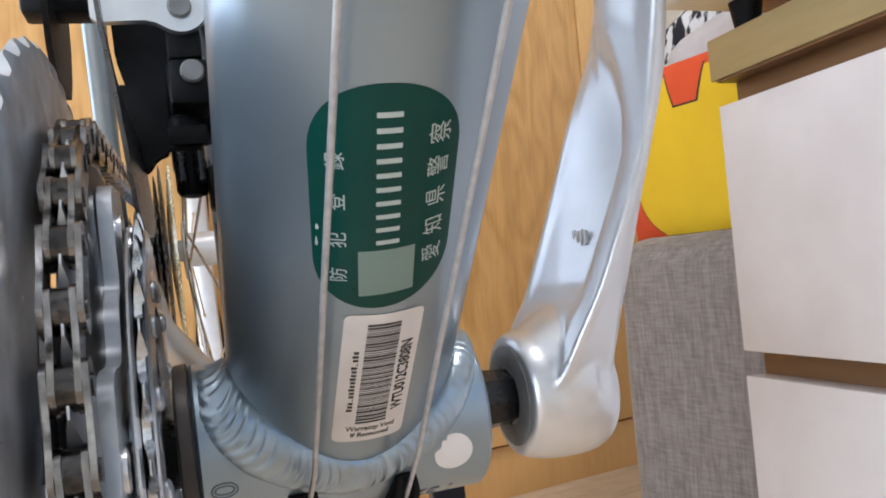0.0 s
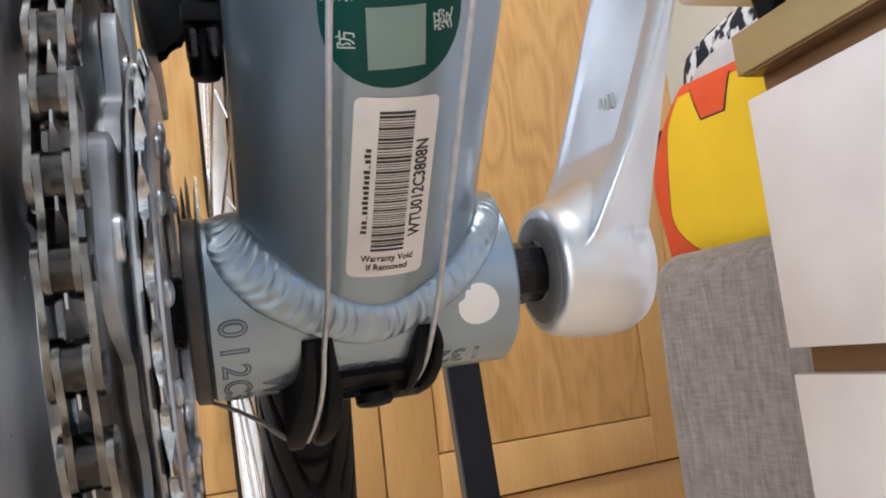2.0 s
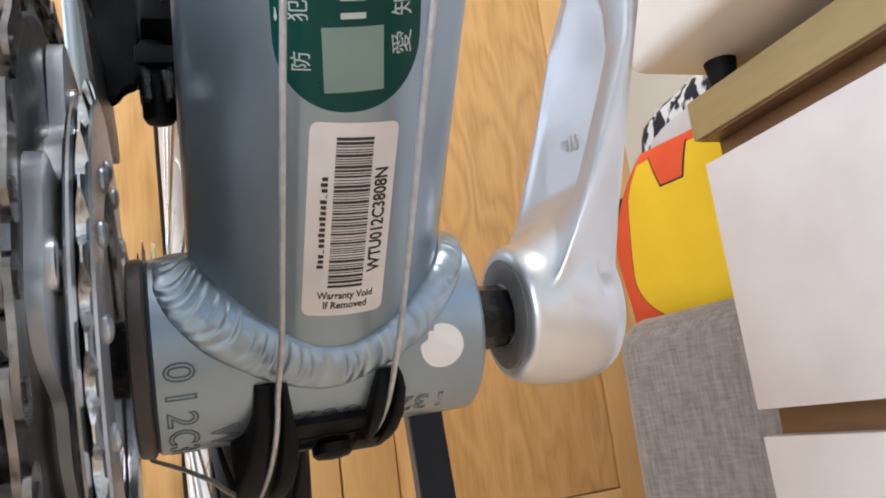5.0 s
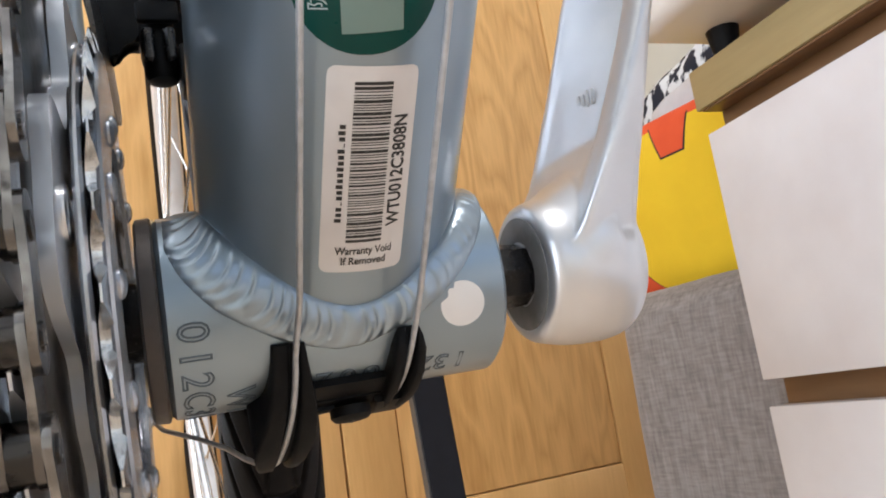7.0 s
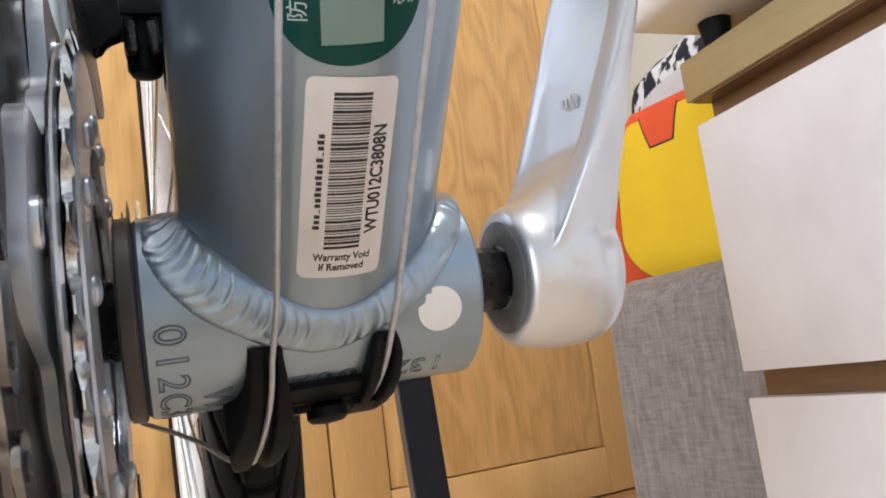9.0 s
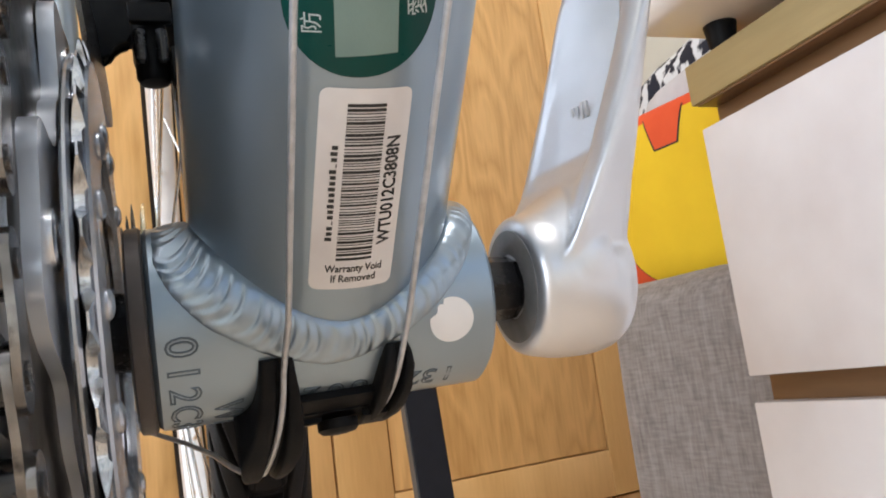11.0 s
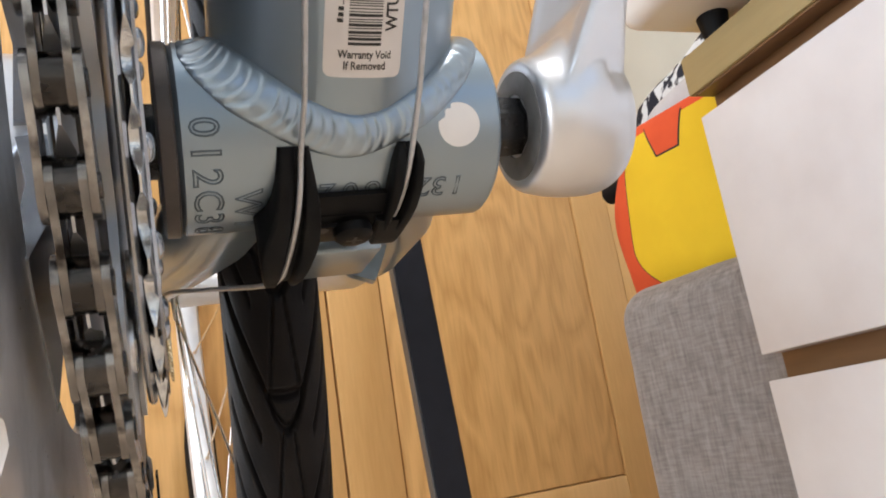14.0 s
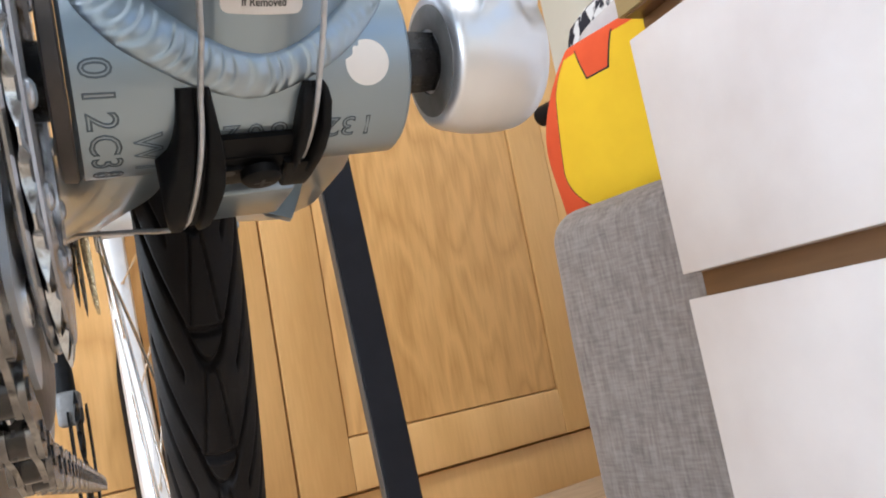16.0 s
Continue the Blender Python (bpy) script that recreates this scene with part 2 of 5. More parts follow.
# brown carcass wood, deepened for the recess's shade; also colours the underside strip
BROWN_SHADED = wood("brown_board", (0.205, 0.108, 0.048), (0.15, 0.076, 0.033), along="Y", cathedral=1.2)
# the darker pinkish mottle paints broad soft reflections into the white
DRAWER = material("white_drawer_laminate", (0.74, 0.708, 0.70), 0.24, 0.0, (0.65, 0.603, 0.588), 9, fine=14, bump=0.06, depth=0.002, rough_var=0.03)
CREAM = material("cream_wallpaper", (0.86, 0.82, 0.73), 0.85, 0.0, (0.83, 0.79, 0.70), 6, fine=350, bump=0.2, depth=0.0008)
CEIL = material("white_ceiling", (0.80, 0.79, 0.77), 0.9, 0.0, (0.77, 0.76, 0.74), 6, fine=300, bump=0.15)
CASE = material("cream_plastic_case", (0.74, 0.68, 0.62), 0.4, 0.0, (0.71, 0.65, 0.59), 12, fine=500, bump=0.02)
LEGMETAL = material("black_powder_coat", (0.010, 0.0098, 0.0125), 0.5, 0.0, (0.0075, 0.0075, 0.0095), 60, fine=1200, bump=0.12, spec=0.14)
EDGE = material("grey_leg_edge", (0.06, 0.055, 0.05), 0.5, 0.0, fine=900)
LINEN = weave("grey_linen", (0.33, 0.29, 0.267), (0.138, 0.118, 0.108), thread=0.0016)
ORANGE = material("orange_red_cloth", (0.72, 0.095, 0.025), 0.9, 0.0, (0.66, 0.08, 0.02), 25, fine=1400, bump=0.25, depth=0.0004)
YELLOW = material("yellow_cloth", (0.80, 0.525, 0.014), 0.9, 0.0, (0.76, 0.49, 0.012), 25, fine=1400, bump=0.25, depth=0.0004)
PALEGREY = material("pale_grey_cloth", (0.55, 0.54, 0.55), 0.95, 0.0, (0.48, 0.47, 0.48), 30, fine=1400, bump=0.3, depth=0.0005)
ZEBRA = material("black_white_print", (0.68, 0.70, 0.72), 0.9, 0.0, (0.012, 0.014, 0.026), 66, stretch=(1, 1, 0.6), contrast=(0.49, 0.55), bump=0.0, rough_var=0.0)


# ---------------------------------------------------------------- mesh tools
WORLD_OF = {}


def thing(name, at, label, category, group="", kind=""):
    ob = new(name)
    ob.empty_display_size = 0.02
    ob.matrix_world = at if isinstance(at, Matrix) else Matrix.Translation(at)
    WORLD_OF[ob] = ob.matrix_world.copy()
    return tagged(ob, label, category, group, kind)


def mesh_of(name, bm, mat, sharp=38):
    me = bpy.data.meshes.new(name)
    bmesh.ops.recalc_face_normals(bm, faces=bm.faces)
    bm.to_mesh(me)
    bm.free()
    for p in me.polygons:
        p.use_smooth = True
    me.set_sharp_from_angle(angle=radians(sharp))
    me.materials.append(mat)
    return me


def place(name, me, parent=None, m=None, label=""):
    """An object on a mesh; m is its pose in the world."""
    ob = new(name, me)
    m = m or Matrix.Identity(4)
    if parent:
        ob.parent = parent
        ob.matrix_basis = WORLD_OF[parent].inverted() @ m
    else:
        ob.matrix_basis = m
    WORLD_OF[ob] = m.copy()
    return tagged(ob, label) if label else ob


def part(name, bm, mat, parent, label="", m=None, sharp=38):
    return place(name, mesh_of(name, bm, mat, sharp), parent, m, label)


def structure(name, bm, mat, label, m=None, category=""):
    return tagged(place(name, mesh_of(name, bm, mat), None, m), label, category, "", "structure")


def box(bm, x0, x1, y0, y1, z0, z1, bev=0.0, seg=2):
    r = bmesh.ops.create_cube(bm, size=1)
    vs = r["verts"]
    for v in vs:
        v.co = Vector((x0 + (v.co.x + 0.5) * (x1 - x0), y0 + (v.co.y + 0.5) * (y1 - y0), z0 + (v.co.z + 0.5) * (z1 - z0)))
    if bev:
        es = list({e for v in vs for e in v.link_edges})
        bmesh.ops.bevel(bm, geom=es, offset=bev, segments=seg, affect="EDGES", profile=0.5)
    return bm


def frame_of(d):
    d = Vector(d).normalized()
    u = d.orthogonal().normalized()
    return d, u, d.cross(u)


def sweep(bm, pts, radii, seg=16, caps=True):
    """A round bar through points."""
    pts = [Vector(p) for p in pts]
    if not hasattr(radii, "__len__"):
        radii = [radii] * len(pts)
    rows, u = [], None
    for i, p in enumerate(pts):
        t = (pts[min(i + 1, len(pts) - 1)] - pts[max(i - 1, 0)]).normalized()
        if u is None:
            u = t.orthogonal().normalized()
        u = (u - t * u.dot(t)).normalized()
        w = t.cross(u)
        rows.append([bm.verts.new(p + radii[i] * (math.cos(k * math.tau / seg) * u + math.sin(k * math.tau / seg) * w)) for k in range(seg)])
    for a, b in zip(rows, rows[1:]):
        for k in range(seg):
            bm.faces.new((a[k], a[(k + 1) % seg], b[(k + 1) % seg], b[k]))
    if caps:
        bm.faces.new(rows[0][::-1])
        bm.faces.new(rows[-1])
    return bm


def loft(bm, rows, caps=True, closed=True):
    vs = [[bm.verts.new(p) for p in r] for r in rows]
    n = len(vs[0])
    for a, b in zip(vs, vs[1:]):
        for k in range(n if closed else n - 1):
            bm.faces.new((a[k], a[(k + 1) % n], b[(k + 1) % n], b[k]))
    if caps and closed:
        bm.faces.new(vs[0][::-1])
        bm.faces.new(vs[-1])
    return bm


def turned(bm, profile, centre, seg=64):
    """A body turned about an axis along x; profile: (x, radius), closed."""
    rows = []
    for k in range(seg):
        a = k * math.tau / seg
        rows.append([(x, centre[0] - r * math.cos(a), centre[1] + r * math.sin(a)) for x, r in profile])
    vs = [[bm.verts.new(p) for p in r] for r in rows]
    n = len(profile)
    for i in range(seg):
        a, b = vs[i], vs[(i + 1) % seg]
        for k in range(n):
            bm.faces.new((a[k], a[(k + 1) % n], b[(k + 1) % n], b[k]))
    return bm


def slab(bm, outline, lift, thick):
    """A flat plate: outline points go through lift(p, h) at height 0 and thick."""
    lo = [bm.verts.new(lift(p, 0.0)) for p in outline]
    hi = [bm.verts.new(lift(p, thick)) for p in outline]
    bm.faces.new(lo[::-1])
    bm.faces.new(hi)
    n = len(lo)
    for k in range(n):
        bm.faces.new((lo[k], lo[(k + 1) % n], hi[(k + 1) % n], hi[k]))
    return bm


def rows_patch(bm, rows, lift, h, cols=18):
    """A thin film over a curved face: rows of (along, from, to), lifted by h."""
    prev = None
    for s, a0, a1 in rows:
        cur = [bm.verts.new(lift(a0 + (a1 - a0) * k / cols, s, h)) for k in range(cols + 1)]
        if prev:
            for k in range(cols):
                bm.faces.new((prev[k], prev[k + 1], cur[k + 1], cur[k]))
        prev = cur
    return bm


def rounded_rows(length, width, corner, power=2.0, n=30):
    """Rows of a rounded rectangle about its middle: (along, from, to)."""
    out = []
    for i in range(n + 1):
        s = -length / 2 * math.cos(math.pi * i / n)
        over = max(0.0, abs(s) - (length / 2 - corner))
        half = width / 2 - corner + corner * max(0.0, 1 - (over / corner) ** power) ** (1 / power)
        out.append((s, -half, half))
    return out


def text_verts(string, size, spacing=1.0, stroke=0.0, bold=0.0):
    """Flat faces of a line of writing, centred, as (points, faces); with stroke, only its outline."""
    cu = bpy.data.curves.new("writing", "FONT")
    cu.body, cu.size, cu.align_x, cu.align_y, cu.resolution_u = string, size, "CENTER", "CENTER", 3
    cu.space_character = spacing
    cu.offset = bold
    if stroke:
        cu.fill_mode, cu.bevel_depth, cu.bevel_resolution = "NONE", stroke, 1
    ob = bpy.data.objects.new("writing", cu)
    scene.collection.objects.link(ob)
    bpy.context.view_layer.update()
    me = ob.evaluated_get(bpy.context.evaluated_depsgraph_get()).to_mesh()
    pts = [v.co.copy() for v in me.vertices]
    faces = [tuple(p.vertices) for p in me.polygons]
    bpy.data.objects.remove(ob)
    bpy.data.curves.remove(cu)
    return pts, faces


def add_text(bm, string, size, fn, spacing=1.0, fit=None, stroke=0.0, bold=0.0):
    pts, faces = text_verts(string, size, spacing, stroke, bold)
    if not pts:
        return bm
    if fit:
        w = max(p.x for p in pts) - min(p.x for p in pts)
        k = fit / w if w > 0 else 1
        pts = [Vector((p.x * k, p.y, p.z)) for p in pts]
    vs = [bm.verts.new(fn(p.x, p.y, p.z) if stroke else fn(p.x, p.y)) for p in pts]
    for f in faces:
        try:
            bm.faces.new([vs[i] for i in f])
        except ValueError:
            pass
    return bm


# ---------------------------------------------------------------- room
def build_room():
    t = 0.12
    structure("wall_east", box(bmesh.new(), R_U1, R_U1 + t, R_V0 - t, R_V1 + t, 0, R_H), CREAM, "plain cream papered wall", ROOM, "wall")
    # walls, each with an unseen opening placed for a daylight lamp
    bm = bmesh.new()
    box(bm, R_U0, -1.76, R_V1, R_V1 + t, 0, R_H)
    box(bm, -0.40, R_U1, R_V1, R_V1 + t, 0, R_H)
    box(bm, -1.76, -0.40, R_V1, R_V1 + t, 0, 0.06)
    box(bm, -1.76, -0.40, R_V1, R_V1 + t, 2.0, R_H)
    structure("wall_north", bm, CREAM, "cream papered wall with a tall unseen opening", ROOM, "wall")
    bm = bmesh.new()
    w0, w1, s0, s1 = -1.55, 0.05, 0.8, 2.1
    box(bm, R_U0 - t, R_U0, R_V0 - t, w0, 0, R_H)
    box(bm, R_U0 - t, R_U0, w1, R_V1 + t, 0, R_H)
    box(bm, R_U0 - t, R_U0, w0, w1, 0, 0.06)
    box(bm, R_U0 - t, R_U0, w0, w1, 2.0, R_H)
    structure("wall_west", bm, CREAM, "cream papered wall with a tall unseen opening", ROOM, "wall")
    bm = bmesh.new()
    u0, u1 = -0.55, 1.25
    box(bm, R_U0, u0, R_V0 - t, R_V0, 0, R_H)
    box(bm, u1, R_U1, R_V0 - t, R_V0, 0, R_H)
    box(bm, u0, u1, R_V0 - t, R_V0, 0, s0)
    box(bm, u0, u1, R_V0 - t, R_V0, s1, R_H)
    structure("wall_south", bm, CREAM, "cream papered wall with an unseen window opening", ROOM, "wall")
    structure("ceiling", box(bmesh.new(), R_U0 - t, R_U1 + t, R_V0 - t, R_V1 + t, R_H, R_H + 0.1), CEIL, "plain white ceiling", ROOM, "ceiling")


def build_floor():
    fl = structure("floor", box(bmesh.new(), R_U0, R_U1, R_V0, R_V1, -0.1, -0.012), FLOORWOOD, "pale wooden floorboards", ROOM, "floor")
    w, length = 0.09, 0.91
    i = 0
    v = R_V1 - 0.02
    bm = box(bmesh.new(), 0, length - 0.0012, 0, w - 0.0012, -0.012, 0, 0.0006, 1)
    me = mesh_of("floorboard", bm, FLOORWOOD)
    while v > R_V0 + w:
        v -= w
        off = (i * 0.37) % length
        u = R_U0 - off
        while u < R_U1 - 0.05:
            if u > R_U0 - 0.02 and u + length < R_U1 + 0.02:
                place("floorboard", me, fl, ROOM @ Matrix.Translation((u, v, 0)))
            u += length
        i += 1


# ---------------------------------------------------------------- cabinet
CAB_V = 0.956
CAB_END = 0.985


def build_cabinet():
    at = ROOM @ pose(CAB_END, CAB_V, 0)
    cab = thing("cabinet", at, "tall oak-veneered cabinet with framed doors on a plinth", "cabinet")
    W = 520e-3
    total = 1.135
    part("carcass", box(bmesh.new(), -total, 0, 0.024, 0.45, 0.075, 2.1, 0.001), OAK_FLAT, cab, "", at)
    part("plinth", box(bmesh.new(), -total, -0.004, 0.014, 0.44, 0, 0.0745, 0.001), OAK_FLAT, cab, "recessed oak plinth", at)
    part("end_post", box(bmesh.new(), -0.066, -0.001, 0.0005, 0.024, 0.078, 2.1, 0.0015), OAK_FLAT, cab, "", at)
    z0, z1, st = 0.080, 2.09, 0.0755
    right = 0.8416 + 0.0765 - CAB_END
    for i in range(2):
        m = ROOM @ pose(CAB_END + right - W - i * (W + 0.003), CAB_V, 0)
        door = part("door", box(bmesh.new(), 0.004, W - 0.004, 0.012, 0.022, z0 + 0.004, z1 - 0.004), OAK_FLAT, cab, "", m)
        part("stile", box(bmesh.new(), 0, st, 0, 0.02, z0, z1, 0.0018), OAK_FLAT, door, "", m)
        part("stile", box(bmesh.new(), W - st, W, 0, 0.02, z0, z1, 0.0018), OAK_FLAT, door, "", m)
        part("rail", box(bmesh.new(), st + 0.0004, W - st - 0.0004, 0.0006, 0.02, z0, 0.1475, 0.0015), OAK_FLAT, door, "", m)
        part("rail", box(bmesh.new(), st + 0.0004, W - st - 0.0004, 0.0006, 0.02, z1 - 0.0675, z1, 0.0015), OAK_FLAT, door, "", m)
        part("panel", box(bmesh.new(), st + 0.0022, W - st - 0.0022, 0.0028, 0.011, 0.1497, z1 - 0.0697, 0.0012), OAK, door, "flame-grained oak panel", m)


# ---------------------------------------------------------------- bicycle
YC, ZC, RS, X1 = 0.2033, 0.295, 0.021, 0.0688
CX = 0.0344
AX_Y, AX_Z, WHEEL_R = 0.65, 0.370, 0.368
FRONT_Y = -0.432
BIKE_LEAN = radians(-1.8)              # the bicycle leans a little towards its chain side
TA = Vector((0.0360, 0.1823, 0.33))
TD = Vector((0.0058, -0.6992, 0.7147)).normalized()
TN = Vector((0, -0.7148, -0.6993)).normalized()
TX = TD.cross(TN).normalized()
if TX.x < 0:
    TX = -TX
TR = 0.0279


def on_tube(a, s, h=0.0):
    """A point on the down tube: a along its girth, s up its length, h above the paint."""
    k = a / TR
    return TA + TD * s + (TR + h) * (math.sin(k) * TX + math.cos(k) * TN)


def on_shell(x, deg, r):
    a = radians(deg)
    return Vector((x, YC - r * math.cos(a), ZC + r * math.sin(a)))


def build_frame(bike):
    part("down_tube", sweep(bmesh.new(), [TA + TD * s for s in (-0.035, 0.1, 0.25, 0.55)], TR, 96), PAINT, bike, "silver-blue painted aluminium down tube")
    # shell with a slightly raised lip at both ends
    e = 0.0009
    prof = [(-0.001, RS - e), (-0.001 + e, RS), (X1 - e, RS), (X1, RS - e), (X1, 0.0168), (X1 - 0.004, 0.0160), (0.004, 0.0160), (-0.001, 0.0168)]
    shell = part("bottom_bracket_shell", turned(bmesh.new(), prof, (YC, ZC), 128), PAINT, bike, "silver-blue painted shell with stamped characters")
    part("cup_ring", turned(bmesh.new(), [(-0.0046, 0.0204), (-0.0041, 0.0212), (-0.0016, 0.0214), (-0.0011, 0.0208), (-0.0011, 0.012), (-0.0046, 0.012)], (YC, ZC), 96), DARKSTEEL, bike, "dark brown-grey bottom bracket cup")
    part("cup_face", turned(bmesh.new(), [(X1 - 0.0005, 0.0158), (X1 + 0.0003, 0.0155), (X1 + 0.0003, 0.0082), (X1 - 0.0005, 0.0082)], (YC, ZC), 64), BLACK, bike)
    part("spindle", turned(bmesh.new(), [(-0.0165, 0.0076), (-0.0150, 0.0081), (-0.0040, 0.0083), (-0.0040, 0.002), (-0.0165, 0.002)], (YC, ZC), 48), SPINDLE, bike, "black spindle sleeve")
    part("spindle", turned(bmesh.new(), [(X1 - 0.001, 0.0086), (0.0815, 0.0076), (0.084, 0.0074), (0.084, 0.001), (X1 - 0.001, 0.001)], (YC, ZC), 8), SPINDLE, bike, "black square-taper spindle")
    # weld: a bead from the tube's foot down on to the shell, wider towards the chain side
    off = (TA - Vector((TA.x, YC, ZC))).dot(TN)
    knots = ((-0.0085, -10), (-0.0085, -24), (-0.0072, -30), (-0.0064, -28), (-0.0037, -26), (-0.0004, -24), (0.0012, -18.5), (0.0036, -16), (0.0042, -15), (0.0048, -12), (0.0052, -8), (0.0050, -5))

    def reach(ph):
        f = min(max((ph + 110) / 20.0, 0.0), 10.999)
        k = int(f)
        f -= k
        f = f * f * (3 - 2 * f) * 0.4 + f * 0.6
        a, b = knots[k], knots[k + 1]
        return a[0] + (b[0] - a[0]) * f, a[1] + (b[1] - a[1]) * f

    line = []
    lo, hi, n = -98, 100, 700
    for i in range(n + 1):
        deg = lo + (hi - lo) * i / n
        ph = radians(deg)
        w = off + TR * math.cos(ph)
        c = Vector((0, YC, ZC)) + TN * w + TD * math.sqrt(max(1e-9, RS ** 2 - w ** 2))
        c.x = TA.x + TD.x * ((c - TA).dot(TD)) + TR * math.sin(ph)
        tube_out = (math.sin(ph) * TX + math.cos(ph) * TN).normalized()
        rim = math.degrees(math.atan2(c.z - ZC, YC - c.y))
        dx, dd = reach(deg)
        foot = on_shell(max(0.0008, c.x + dx), rim + dd, RS - 0.0002)
        shell_out = (foot - Vector((foot.x, YC, ZC))).normalized()
        line.append((c + TD * 0.0010 - tube_out * 0.0003, foot, (tube_out + shell_out).normalized()))
    arc = [0.0]
    for (a, a2, _), (b, b2, _) in zip(line, line[1:]):
        arc.append(arc[-1] + 0.5 * ((b - a).length + (b2 - a2).length))
    bm = bmesh.new()
    rows = []
    seg = 20
    for i, (top_, foot, out) in enumerate(line):
        side_r = max(0.0, (top_.x - TA.x) / TR)
        tall = (0.0018 - 0.0006 * side_r) * (0.3 + 0.7 * min(1.0, i / 110) ** 1.2)
        row = []
        for k in range(seg + 1):
            v = k / seg
            q = arc[i] / 0.0029 + (2.0 + 3.0 * max(0.0, (TA.x - top_.x) / TR)) * (v - 0.35) ** 2 + 0.16 * math.sin(i * 0.05)
            q += 0.16 * math.sin(q * 1.9) + 0.10 * math.sin(q * 0.73 + 1.0)
            f_ = q % 1.0
            ripple = 0.00042 * (0.5 - 0.5 * math.cos(math.tau * f_ ** 0.62)) * (1.0 - 0.72 * min(1.0, max(0.0, side_r - 0.25) / 0.35))
            swell = (4 * v * (1 - v)) ** 0.55
            row.append(top_.lerp(foot, v) + out * (swell * (tall + ripple)))
        for v in (0.8, 0.2):
            row.append(top_.lerp(foot, v) - out * 0.0022)
        rows.append(row)
    loft(bm, rows)
    part("weld_bead", bm, WELDM, bike, "rippled weld bead", sharp=60)
    # seat tube, stays and the yoke behind the shell
    part("seat_tube", sweep(bmesh.new(), [(CX, YC + 0.004, ZC), (CX, YC + 0.125, ZC + 0.46)], 0.0165, 40), PAINT, bike)
    stay_r = [(0.0185, YC + 0.012, ZC + 0.001), (0.008, YC + 0.05, ZC - 0.0025), (-0.004, YC + 0.12, ZC + 0.006), (-0.017, YC + 0.22, ZC + 0.022), (-0.026, AX_Y - 0.08, AX_Z - 0.022), (-0.030, AX_Y - 0.012, AX_Z - 0.004)]
    rr = [0.0135, 0.0135, 0.0125, 0.0105, 0.0085, 0.007]
    part("chainstay", sweep(bmesh.new(), stay_r, rr, 28), PAINT, bike)
    part("chainstay", sweep(bmesh.new(), [(2 * CX - p[0], p[1], p[2]) for p in stay_r], rr, 28), PAINT, bike)
    for sgn in (-1, 1):
        x = CX + sgn * 0.066
        foot = (x - (0.013 if sgn < 0 else 0), AX_Y, AX_Z + 0.012)
        crown = (CX + sgn * 0.045 - (0.022 if sgn < 0 else 0), AX_Y - 0.22, AX_Z + 0.36)
        part("seatstay", sweep(bmesh.new(), [foot, crown], [0.0078, 0.0082], 24), PAINT, bike)
        bm = box(bmesh.new(), x - 0.003, x + 0.003, AX_Y - 0.02, AX_Y + 0.016, AX_Z - 0.022, AX_Z + 0.02, 0.002)
        part("dropout", bm, PAINT, bike)
    head0, head1 = Vector((CX, -0.245, 0.655)), Vector((CX, -0.195, 0.80))
    part("head_tube", sweep(bmesh.new(), [head0, head1], 0.021, 40), PAINT, bike)
    part("top_tube", sweep(bmesh.new(), [(CX, -0.20, 0.775), (CX, YC + 0.102, 0.70)], 0.0165, 40), PAINT, bike)
    part("fork_crown", sweep(bmesh.new(), [(CX - 0.05, -0.262, 0.765 - 0.125), (CX + 0.05, -0.262, 0.765 - 0.125)], 0.016, 28), PAINT, bike)
    for sgn in (-1, 1):
        part("fork_blade", sweep(bmesh.new(), [(CX + sgn * 0.046, -0.262, 0.640), (CX + sgn * 0.048, -0.33, 0.50), (CX + sgn * 0.05, FRONT_Y, AX_Z)], [0.013, 0.012, 0.008], 24), PAINT, bike)
    bm = box(bmesh.new(), 0.0285, 0.0475, 0.222, 0.247, 0.2712, 0.2768, 0.0012)
    part("chainstay_yoke", bm, PAINT, bike, "silver-blue plate between the chainstays")
    bm = bmesh.new()
    slab(bm, [(0.0400, 0.2775), (0.0570, 0.2800), (0.0545, 0.2745), (0.0518, 0.2695), (0.0455, 0.2720)], lambda p, h: (p[0], 0.250 + h, p[1]), 0.004)
    part("kickstand_tab", bm, PAINT, bike)
    return shell


